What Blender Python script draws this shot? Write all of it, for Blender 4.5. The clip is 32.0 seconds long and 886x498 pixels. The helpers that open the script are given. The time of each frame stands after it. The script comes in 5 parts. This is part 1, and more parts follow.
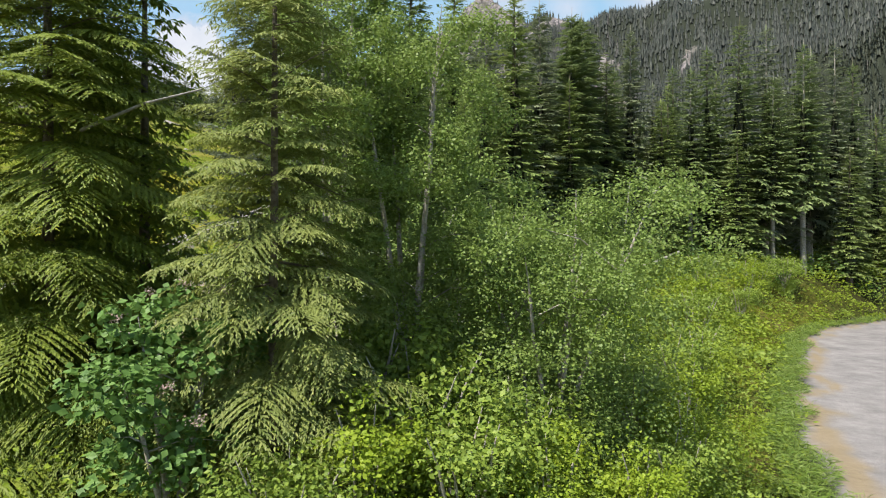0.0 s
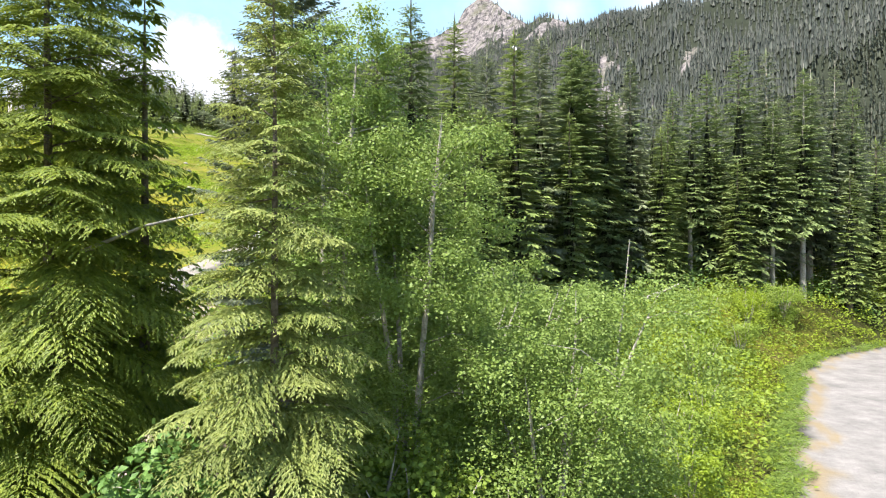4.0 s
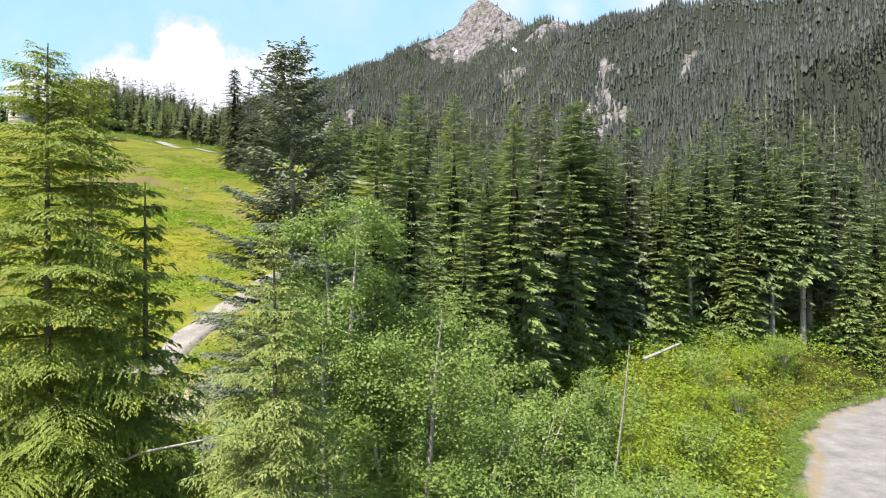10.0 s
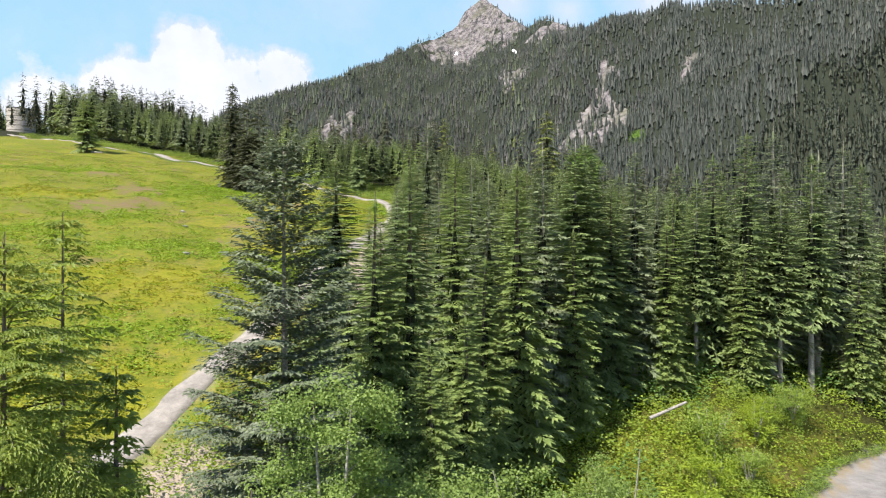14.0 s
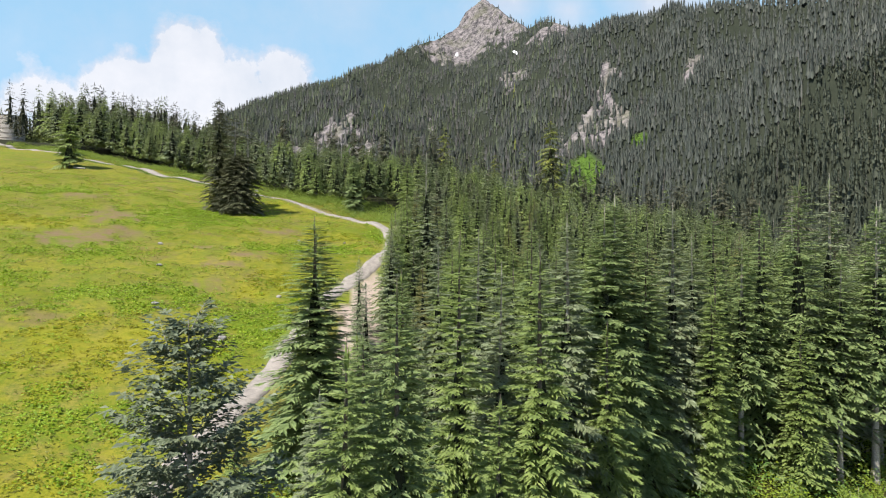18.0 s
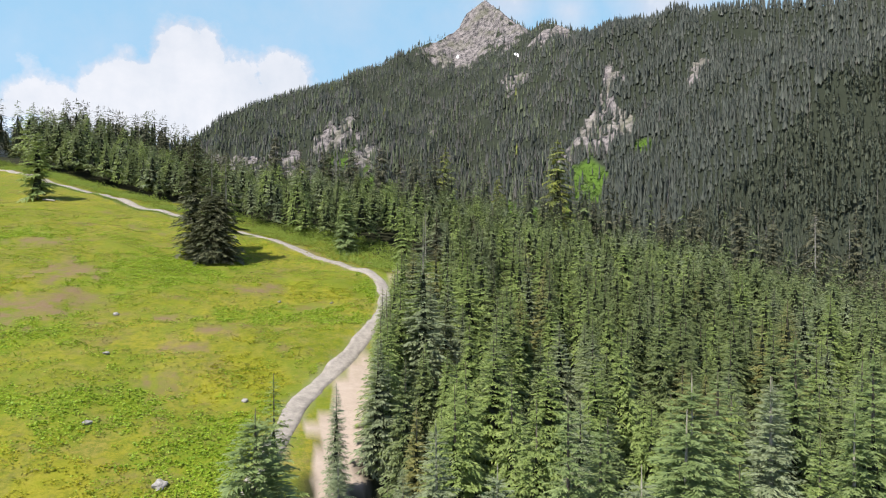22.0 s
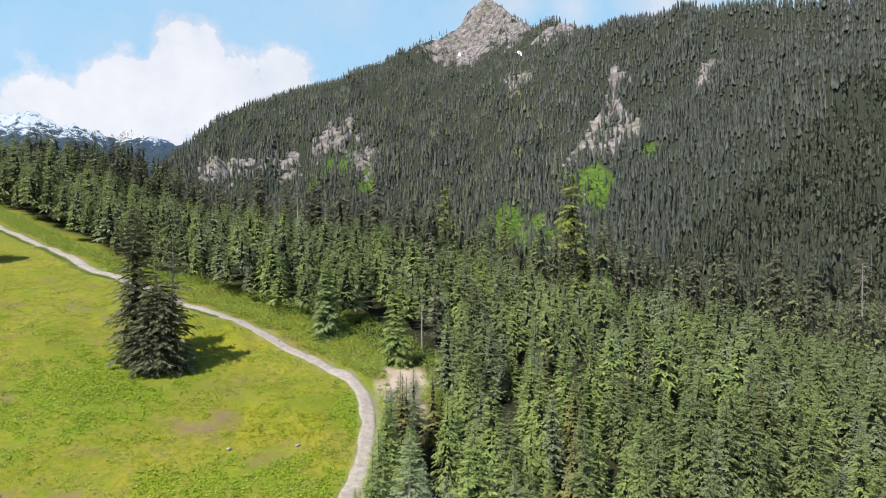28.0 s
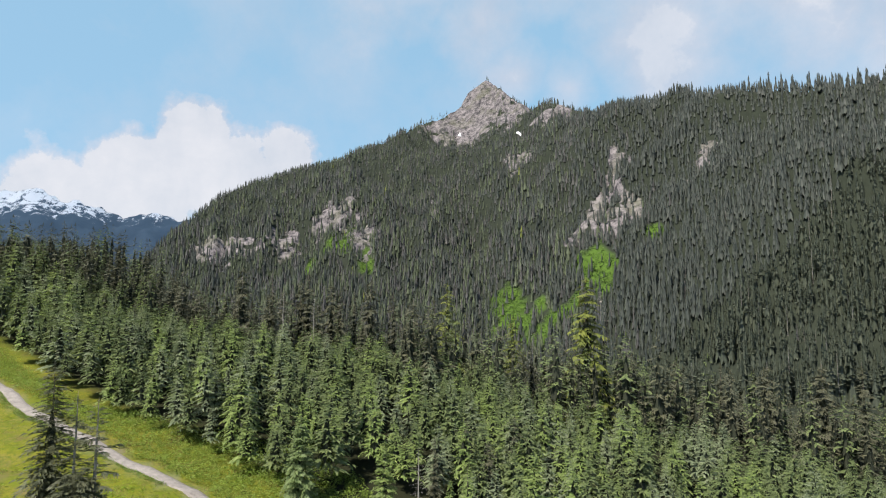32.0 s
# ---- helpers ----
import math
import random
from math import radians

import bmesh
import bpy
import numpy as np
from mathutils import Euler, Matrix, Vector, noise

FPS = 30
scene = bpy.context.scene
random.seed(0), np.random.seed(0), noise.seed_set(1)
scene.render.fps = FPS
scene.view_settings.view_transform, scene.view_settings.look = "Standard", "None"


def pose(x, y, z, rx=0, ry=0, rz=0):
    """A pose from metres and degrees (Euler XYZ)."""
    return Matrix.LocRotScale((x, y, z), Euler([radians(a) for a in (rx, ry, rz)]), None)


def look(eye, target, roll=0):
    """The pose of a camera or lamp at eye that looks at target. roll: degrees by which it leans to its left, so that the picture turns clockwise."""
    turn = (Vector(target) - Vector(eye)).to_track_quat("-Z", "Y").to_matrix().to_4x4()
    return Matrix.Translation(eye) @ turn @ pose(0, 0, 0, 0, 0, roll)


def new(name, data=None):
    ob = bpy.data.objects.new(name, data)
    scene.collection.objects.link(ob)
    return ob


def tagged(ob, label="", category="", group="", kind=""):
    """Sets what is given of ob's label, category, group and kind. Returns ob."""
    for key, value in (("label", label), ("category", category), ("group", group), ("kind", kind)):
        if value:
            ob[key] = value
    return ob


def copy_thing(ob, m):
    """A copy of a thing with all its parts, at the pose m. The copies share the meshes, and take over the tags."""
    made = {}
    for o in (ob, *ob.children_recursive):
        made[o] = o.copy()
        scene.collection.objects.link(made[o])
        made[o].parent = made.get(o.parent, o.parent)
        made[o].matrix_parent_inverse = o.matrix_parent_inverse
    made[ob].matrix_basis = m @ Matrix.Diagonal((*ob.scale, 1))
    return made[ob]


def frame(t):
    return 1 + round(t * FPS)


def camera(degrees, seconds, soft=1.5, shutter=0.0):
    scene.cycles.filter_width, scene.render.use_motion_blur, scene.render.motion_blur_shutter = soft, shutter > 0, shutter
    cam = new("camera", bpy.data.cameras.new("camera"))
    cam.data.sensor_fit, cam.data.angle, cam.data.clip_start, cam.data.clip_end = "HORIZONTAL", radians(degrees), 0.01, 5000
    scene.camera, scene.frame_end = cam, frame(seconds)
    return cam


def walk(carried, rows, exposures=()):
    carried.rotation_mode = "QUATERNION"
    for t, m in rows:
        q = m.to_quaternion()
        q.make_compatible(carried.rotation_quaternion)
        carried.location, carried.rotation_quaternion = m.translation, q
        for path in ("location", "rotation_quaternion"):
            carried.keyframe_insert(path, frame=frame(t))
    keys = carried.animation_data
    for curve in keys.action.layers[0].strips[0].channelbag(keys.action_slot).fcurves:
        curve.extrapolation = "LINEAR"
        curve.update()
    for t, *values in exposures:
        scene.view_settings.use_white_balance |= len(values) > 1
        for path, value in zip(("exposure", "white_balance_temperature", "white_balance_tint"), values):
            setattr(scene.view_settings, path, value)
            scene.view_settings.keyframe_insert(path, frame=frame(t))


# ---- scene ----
EXPO = 0.68
cam = camera(70, 32.0, soft=1.1)
ROWS = [
    (0, 0.00, 0.00, 7.71, -0.31, 0.00),
    (1, 0.00, 0.00, 8.24, -0.31, 0.00),
    (2, 0.00, 0.00, 9.01, -0.31, 0.00),
    (3, 0.00, 0.00, 9.74, -0.31, 0.00),
    (3.5, 0.00, 0.00, 10.11, -0.31, 0.00),
    (5.5, 0.00, 0.00, 11.70, -0.31, 0.00),
    (6, 0.00, 0.00, 12.10, -0.31, 0.00),
    (7, 0.00, 0.00, 12.94, -0.31, 0.00),
    (8, 0.00, 0.00, 13.80, -0.31, 0.00),
    (9, 0.00, 0.00, 14.65, -0.31, 0.00),
    (10, 0.00, 0.00, 15.65, -0.31, 0.00),
    (11, 0.00, 0.00, 16.77, -0.31, 0.00),
    (12, 0.00, 0.00, 17.90, -0.31, 0.00),
    (12.5, 0.02, 0.15, 18.49, -0.31, -0.00),
    (13, 0.02, 0.43, 19.09, -0.31, -0.00),
    (14, -0.03, 1.59, 20.28, -0.31, -0.00),
    (14.5, -0.01, 2.43, 20.88, -0.31, 0.00),
    (16.5, 0.13, 7.29, 23.78, -0.31, 0.06),
    (17, 0.08, 8.71, 24.71, -0.31, 0.06),
    (18, -0.02, 11.89, 26.71, -0.31, 0.04),
    (19, -0.04, 15.59, 28.94, -0.31, 0.05),
    (20, -0.01, 19.39, 31.74, -0.31, 0.08),
    (21, 0.01, 23.68, 34.73, -0.31, 0.10),
    (22, 0.03, 27.86, 37.96, -0.31, 0.10),
    (23, 0.02, 31.98, 41.16, -0.31, 0.12),
    (24, -0.12, 36.54, 44.21, -0.31, 0.12),
    (25, -0.10, 41.24, 47.36, -0.31, 0.14),
    (25.5, -0.05, 43.75, 48.97, -0.31, 0.14),
    (27.5, 0.36, 52.51, 55.23, -0.38, 0.24),
    (28, 0.42, 54.94, 56.90, -0.78, 0.26),
    (28.5, 0.40, 57.49, 58.48, -0.93, 0.27),
    (29, 0.37, 60.13, 59.96, -0.89, 0.29),
    (29.5, 0.33, 62.82, 61.50, -1.23, 0.29),
    (30, 0.31, 65.57, 63.16, -2.26, 0.30),
    (30.5, 0.33, 68.42, 64.89, -2.30, 0.31),
    (31, 0.30, 71.40, 66.63, 1.06, 0.30),
    (31.5, 0.20, 74.51, 68.36, 4.20, 0.30),
    (32, 0.08, 77.66, 70.05, 5.89, 0.29),
]
# seconds, place, pitch and turn to the left in degrees
walk(cam, [(t, pose(x, y, z, 90 + pitch, 0, turn)) for t, x, y, z, pitch, turn in ROWS],
     exposures=[(t, EXPO + e, 6500, 13.5) for t, e in ((0, 0.02), (0.5, 0.74), (1, 0.8), (3, 0.74), (6, 0.6), (9, 0.45), (13, 0.28), (17, 0.1), (20, 0.03), (29, 0.05), (30, 0.1), (31, 0.14), (31.5, 0.0), (32, -0.14))])

# ---- world, sun ----
SUN_UP = radians(57)
SUN_TO = Vector((-0.68, -0.73, 0.0)).normalized() * math.cos(SUN_UP) + Vector((0, 0, math.sin(SUN_UP)))
world = bpy.data.worlds.new("sky")
scene.world = world
world.use_nodes = True
wn = world.node_tree
sky = wn.nodes.new("ShaderNodeTexSky")
sky.sky_type, sky.sun_disc = "NISHITA", False
sky.sun_elevation, sky.sun_rotation = SUN_UP, math.atan2(SUN_TO.x, SUN_TO.y) % (2 * math.pi)
sky.altitude, sky.air_density, sky.dust_density, sky.ozone_density = 900, 1.0, 1.2, 1.0
wn.links.new(sky.outputs["Color"], wn.nodes["Background"].inputs["Color"])
wn.nodes["Background"].inputs["Strength"].default_value = 0.105
sun_data = bpy.data.lights.new("sun", "SUN")
sun_data.energy, sun_data.angle, sun_data.color = 5.0, radians(0.6), (1.0, 0.94, 0.84)
sun = new("sun", sun_data)
sun.matrix_world = look(SUN_TO * 300, (0, 0, 0))


# ---- materials ----
class Mat:
    """A node material under construction."""

    def __init__(self, name, rough=0.8):
        self.m = bpy.data.materials.new(name)
        self.m.use_nodes = True
        self.t = self.m.node_tree
        self.b = self.t.nodes["Principled BSDF"]
        self.b.inputs["Roughness"].default_value = rough
        self.pos = self.node("ShaderNodeNewGeometry").outputs["Position"]

    def node(self, kind, **sets):
        n = self.t.nodes.new(kind)
        for k, v in sets.items():
            if k == "op":
                n.operation = v
            elif k == "blend":
                n.blend_type = v
            elif k == "dtype":
                n.data_type = v
        return n

    def link(self, a, b):
        self.t.links.new(a, b)

    def put(self, sock, v):
        if hasattr(v, "is_linked"):
            self.link(v, sock)
        else:
            sock.default_value = v

    def noise(self, scale, detail=4.0, rough=0.6, vec=None):
        n = self.node("ShaderNodeTexNoise")
        n.inputs["Scale"].default_value, n.inputs["Detail"].default_value, n.inputs["Roughness"].default_value = scale, detail, rough
        self.link(vec or self.pos, n.inputs["Vector"])
        return n.outputs["Fac"]

    def ramp(self, fac, a, b, lo=0.0, hi=1.0):
        n = self.node("ShaderNodeMapRange")
        n.inputs["From Min"].default_value, n.inputs["From Max"].default_value = a, b
        n.inputs["To Min"].default_value, n.inputs["To Max"].default_value = lo, hi
        self.link(fac, n.inputs["Value"])
        return n.outputs["Result"]

    def math(self, op, a, b=0.0):
        n = self.node("ShaderNodeMath", op=op)
        self.put(n.inputs[0], a)
        self.put(n.inputs[1], b)
        return n.outputs[0]

    def mix(self, fac, a, b, blend="MIX"):
        n = self.node("ShaderNodeMix", dtype="RGBA", blend=blend)
        for sock, v in ((n.inputs[0], fac), (n.inputs[6], a), (n.inputs[7], b)):
            self.put(sock, (*v, 1.0) if isinstance(v, tuple) and len(v) == 3 else v)
        return n.outputs[2]

    def attr(self, name):
        n = self.node("ShaderNodeAttribute")
        n.attribute_name = name
        s = self.node("ShaderNodeSeparateColor")
        self.link(n.outputs["Color"], s.inputs[0])
        return (*s.outputs, n.outputs["Alpha"])

    def bump(self, height, strength, dist):
        n = self.node("ShaderNodeBump")
        n.inputs["Strength"].default_value, n.inputs["Distance"].default_value = strength, dist
        self.link(height, n.inputs["Height"])
        self.link(n.outputs["Normal"], self.b.inputs["Normal"])

    def color(self, c):
        self.put(self.b.inputs["Base Color"], c)
        return self


def leaf_material(name, dark, light, tip, thin=0.35, grain=2.5, rough=0.55):
    """Foliage: two greens over patches, darker towards each leaf's base, lighter fresh growth at the ends, a thin
    leaf's light from behind.
    """
    k = Mat(name, rough)
    tree = k.node("ShaderNodeObjectInfo").outputs["Random"]
    isle = k.node("ShaderNodeNewGeometry").outputs["Random Per Island"]
    c = k.mix(k.ramp(k.noise(grain), 0.35, 0.65), dark, light)
    c = k.mix(k.ramp(isle, 0.45, 1.0, 0.0, 0.85), c, tip)
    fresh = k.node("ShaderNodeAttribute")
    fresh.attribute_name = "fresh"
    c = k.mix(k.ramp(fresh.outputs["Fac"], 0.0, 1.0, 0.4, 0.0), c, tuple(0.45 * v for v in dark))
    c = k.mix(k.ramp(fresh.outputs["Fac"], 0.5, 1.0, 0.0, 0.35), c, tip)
    c = k.mix(k.ramp(tree, 0, 1, 0.0, 0.4), c, tuple(0.62 * v for v in light))
    k.color(c)
    k.b.inputs["Specular IOR Level"].default_value = 0.3
    tr = k.node("ShaderNodeBsdfTranslucent")
    k.link(k.mix(0.5, c, tuple(min(0.6, 1.5 * v) for v in tip)), tr.inputs["Color"])
    mx = k.node("ShaderNodeMixShader")
    mx.inputs[0].default_value = 0.6 * thin
    k.link(k.b.outputs[0], mx.inputs[1])
    k.link(tr.outputs[0], mx.inputs[2])
    k.link(mx.outputs[0], k.t.nodes["Material Output"].inputs["Surface"])
    return k.m


def bark_material(name, dark, light):
    k = Mat(name, 0.9)
    n = k.noise(9, 6, 0.7)
    k.color(k.mix(k.ramp(n, 0.35, 0.65), dark, light))
    k.bump(n, 0.6, 0.03)
    return k.m


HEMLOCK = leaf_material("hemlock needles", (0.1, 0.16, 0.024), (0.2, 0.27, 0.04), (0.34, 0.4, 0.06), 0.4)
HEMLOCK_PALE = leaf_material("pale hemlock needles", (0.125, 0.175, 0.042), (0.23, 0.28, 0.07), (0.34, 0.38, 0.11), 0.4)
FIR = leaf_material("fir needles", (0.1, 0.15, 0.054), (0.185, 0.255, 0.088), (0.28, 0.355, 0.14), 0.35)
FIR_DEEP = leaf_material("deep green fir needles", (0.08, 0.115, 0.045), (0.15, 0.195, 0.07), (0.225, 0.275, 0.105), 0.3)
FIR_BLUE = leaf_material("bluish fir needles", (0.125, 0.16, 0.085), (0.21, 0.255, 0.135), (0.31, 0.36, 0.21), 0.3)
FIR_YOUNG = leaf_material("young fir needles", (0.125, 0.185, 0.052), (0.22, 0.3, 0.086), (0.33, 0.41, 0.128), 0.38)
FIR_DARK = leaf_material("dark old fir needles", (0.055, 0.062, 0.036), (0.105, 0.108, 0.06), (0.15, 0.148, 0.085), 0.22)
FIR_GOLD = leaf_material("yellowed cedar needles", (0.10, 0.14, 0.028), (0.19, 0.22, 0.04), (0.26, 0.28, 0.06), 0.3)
# Distant needles hold a blue-grey cast of hazy air in their base colour.
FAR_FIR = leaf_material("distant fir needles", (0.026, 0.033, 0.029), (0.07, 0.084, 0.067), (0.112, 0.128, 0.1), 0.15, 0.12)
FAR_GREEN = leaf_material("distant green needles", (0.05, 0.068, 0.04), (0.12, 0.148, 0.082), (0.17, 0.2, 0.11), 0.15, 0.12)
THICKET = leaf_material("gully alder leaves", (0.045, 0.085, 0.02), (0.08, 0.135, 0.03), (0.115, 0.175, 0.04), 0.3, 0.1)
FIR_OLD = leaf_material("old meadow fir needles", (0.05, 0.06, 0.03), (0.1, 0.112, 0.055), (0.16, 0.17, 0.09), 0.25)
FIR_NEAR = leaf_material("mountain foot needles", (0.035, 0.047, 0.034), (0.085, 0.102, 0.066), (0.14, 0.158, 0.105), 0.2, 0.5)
FAR_BROWN = leaf_material("grey-brown distant needles", (0.05, 0.051, 0.048), (0.105, 0.106, 0.096), (0.15, 0.149, 0.132), 0.12, 0.12)
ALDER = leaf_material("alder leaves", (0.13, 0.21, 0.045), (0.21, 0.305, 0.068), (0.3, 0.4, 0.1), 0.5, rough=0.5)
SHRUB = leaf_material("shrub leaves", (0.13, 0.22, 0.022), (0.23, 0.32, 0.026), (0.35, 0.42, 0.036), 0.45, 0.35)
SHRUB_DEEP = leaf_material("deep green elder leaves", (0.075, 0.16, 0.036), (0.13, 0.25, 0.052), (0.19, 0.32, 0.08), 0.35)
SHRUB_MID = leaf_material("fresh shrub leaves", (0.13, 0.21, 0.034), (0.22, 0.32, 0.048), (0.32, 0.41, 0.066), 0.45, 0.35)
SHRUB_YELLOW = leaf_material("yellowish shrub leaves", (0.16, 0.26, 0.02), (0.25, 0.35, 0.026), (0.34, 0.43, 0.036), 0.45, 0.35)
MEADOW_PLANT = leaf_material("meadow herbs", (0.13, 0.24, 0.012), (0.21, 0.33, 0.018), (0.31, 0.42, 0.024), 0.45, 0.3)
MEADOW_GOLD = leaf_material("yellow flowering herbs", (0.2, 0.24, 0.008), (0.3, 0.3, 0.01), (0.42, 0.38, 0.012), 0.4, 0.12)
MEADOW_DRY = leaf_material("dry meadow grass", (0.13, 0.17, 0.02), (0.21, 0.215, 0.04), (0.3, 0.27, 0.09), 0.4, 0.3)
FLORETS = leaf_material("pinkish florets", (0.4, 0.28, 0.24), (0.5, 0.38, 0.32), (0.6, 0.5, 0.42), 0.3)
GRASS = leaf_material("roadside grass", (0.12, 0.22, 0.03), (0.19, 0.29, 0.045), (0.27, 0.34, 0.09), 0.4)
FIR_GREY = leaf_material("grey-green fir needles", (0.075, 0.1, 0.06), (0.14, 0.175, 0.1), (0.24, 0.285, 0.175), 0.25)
FIR_OLIVE = leaf_material("olive brown fir needles", (0.12, 0.125, 0.04), (0.2, 0.2, 0.065), (0.3, 0.29, 0.1), 0.3)
BARK = bark_material("grey brown bark", (0.07, 0.055, 0.04), (0.2, 0.17, 0.14))
BARK_PALE = bark_material("pale silver bark", (0.2, 0.18, 0.15), (0.46, 0.43, 0.38))
# Near-black green of the crown cores: shade between the boughs, put into colour.
CORE_SHADE = bark_material("crown interior shade", (0.014, 0.018, 0.009), (0.034, 0.042, 0.02))
DEAD = bark_material("weathered dead wood", (0.16, 0.15, 0.135), (0.38, 0.36, 0.325))


def stone_material():
    k = Mat("pale weathered stone", 0.9)
    n = k.noise(2.5, 8, 0.7)
    k.color(k.mix(k.ramp(n, 0.35, 0.65), (0.15, 0.145, 0.135), (0.33, 0.32, 0.3)))
    k.bump(n, 0.5, 0.08)
    return k.m


STONE = stone_material()


def ground_material():
    k = Mat("ground", 0.95)
    k.b.inputs["Specular IOR Level"].default_value = 0.08
    meadow, gravel, rock, snow = k.attr("zone")
    green, sand, orange, bare = k.attr("zone2")
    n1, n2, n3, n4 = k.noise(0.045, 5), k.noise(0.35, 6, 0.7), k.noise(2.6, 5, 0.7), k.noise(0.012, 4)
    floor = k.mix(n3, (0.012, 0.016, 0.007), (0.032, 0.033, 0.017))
    grass = k.mix(k.ramp(n1, 0.38, 0.62), (0.14, 0.155, 0.012), (0.22, 0.2, 0.024))
    grass = k.mix(k.ramp(n2, 0.46, 0.62, 0.0, 0.6), grass, (0.2, 0.165, 0.055))
    grass = k.mix(k.ramp(k.noise(0.9, 8, 0.85), 0.46, 0.56, 0.0, 0.65), grass, (0.065, 0.1, 0.01))
    grass = k.mix(k.ramp(k.noise(0.11, 6, 0.75), 0.54, 0.64, 0.0, 0.7), grass, (0.15, 0.11, 0.055))
    grass = k.mix(k.ramp(k.noise(0.075, 7, 0.72), 0.5, 0.6, 0.0, 0.6), grass, (0.115, 0.155, 0.014))
    grass = k.mix(k.ramp(n3, 0.4, 0.75, 0.0, 0.45), grass, (0.09, 0.13, 0.014))
    herb, gold = k.attr("zone3")[2:]
    grass = k.mix(k.math("MULTIPLY", herb, k.ramp(n3, 0.35, 0.65, 0.1, 0.75)), grass, (0.095, 0.165, 0.01))
    grass = k.mix(k.math("MULTIPLY", gold, k.ramp(n2, 0.35, 0.65, 0.0, 0.55)), grass, (0.24, 0.24, 0.01))
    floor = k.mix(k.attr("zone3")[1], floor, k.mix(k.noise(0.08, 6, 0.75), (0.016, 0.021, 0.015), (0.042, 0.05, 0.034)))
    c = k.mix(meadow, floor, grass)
    c = k.mix(green, c, k.mix(n2, (0.05, 0.1, 0.015), (0.1, 0.17, 0.03)))
    stone = k.mix(k.ramp(k.noise(0.075, 10, 0.8), 0.4, 0.6), (0.03, 0.03, 0.034), (0.25, 0.23, 0.226))
    stone = k.mix(k.ramp(k.noise(0.02, 5), 0.5, 0.7, 0.0, 0.6), stone, (0.09, 0.10, 0.05))
    c = k.mix(k.math("MULTIPLY", bare, k.ramp(n2, 0.35, 0.6)), c, k.mix(n3, (0.12, 0.075, 0.042), (0.2, 0.15, 0.095)))
    cut = k.noise(0.035, 8, 0.75)
    rock = k.ramp(k.math("ADD", rock, k.math("MULTIPLY", k.math("SUBTRACT", cut, 0.5), 1.6)), 0.3, 0.46)
    rock = k.math("MULTIPLY", rock, k.ramp(k.attr("zone")[2], 0.02, 0.2))
    # Land beyond 2500 m: the blue of hazy air, put into its colour.
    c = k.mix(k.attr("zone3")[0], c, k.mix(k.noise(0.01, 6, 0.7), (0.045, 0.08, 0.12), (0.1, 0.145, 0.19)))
    c = k.mix(rock, c, stone)
    grav = k.mix(k.ramp(k.noise(0.5, 8, 0.75), 0.35, 0.68), (0.16, 0.155, 0.15), (0.29, 0.28, 0.268))
    grav = k.mix(k.ramp(k.noise(14, 4, 0.8), 0.5, 0.75, 0.0, 0.5), grav, (0.17, 0.16, 0.15))
    c = k.mix(gravel, c, grav)
    c = k.mix(orange, c, k.mix(n3, (0.2, 0.15, 0.08), (0.27, 0.22, 0.13)))
    c = k.mix(sand, c, k.mix(k.noise(0.8, 8, 0.7), (0.25, 0.2, 0.16), (0.42, 0.36, 0.3)))
    drift = k.ramp(k.math("ADD", snow, k.math("MULTIPLY", k.math("SUBTRACT", k.noise(0.02, 9, 0.78), 0.5), 2.2)), 0.45, 0.56)
    c = k.mix(k.math("MULTIPLY", drift, k.ramp(snow, 0.02, 0.15)), c, (0.8, 0.82, 0.85))
    k.color(c)
    k.bump(k.mix(rock, n3, k.noise(0.09, 9, 0.75)), 0.5, 0.25)
    return k.m


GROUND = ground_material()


# ---- the lie of the land ----
def sstep(a, b, v):
    t = np.clip((v - a) / (b - a), 0.0, 1.0)
    return t * t * (3 - 2 * t)


def fbm(x, y, scale, octaves, seed):
    """Cheap smooth noise from summed turned sine waves, about -1 to 1."""
    rng = np.random.RandomState(seed)
    out, amp, f = 0.0, 1.0, 1.0 / scale
    for _ in range(octaves):
        for _ in range(3):
            a, p, q = rng.uniform(0, 6.283, 3)
            out = out + amp * 0.45 * np.sin((x * np.cos(a) + y * np.sin(a)) * f * 6.283 + p + 1.7 * np.sin((x * np.sin(a) - y * np.cos(a)) * f * 4.1 + q))
        amp, f = amp * 0.5, f * 2.03
    return out


def road_edge_x(y):
    """The gravel road's bushy edge."""
    return np.interp(y, [-60, 0, 6, 19, 31, 42, 53, 60, 65.4, 75, 110], [2, 5.5, 7, 11.5, 17, 23.4, 29.7, 37, 45.6, 62, 130])


SKY_U = [-0.85, -0.476, -0.432, -0.396, -0.361, -0.307, -0.254, -0.173, -0.12, -0.075, -0.03, 0.014, 0.041, 0.068, 0.086, 0.112, 0.139, 0.17, 0.202, 0.238, 0.282, 0.327, 0.371, 0.389, 0.407, 0.46, 0.505, 0.567, 0.639, 0.70, 0.90]
SKY_E = [-0.12, 0.085, 0.127, 0.162, 0.19, 0.21, 0.225, 0.248, 0.27, 0.291, 0.314, 0.328, 0.366, 0.383, 0.369, 0.347, 0.332, 0.345, 0.334, 0.324, 0.336, 0.341, 0.358, 0.358, 0.352, 0.36, 0.364, 0.366, 0.366, 0.38, 0.42]


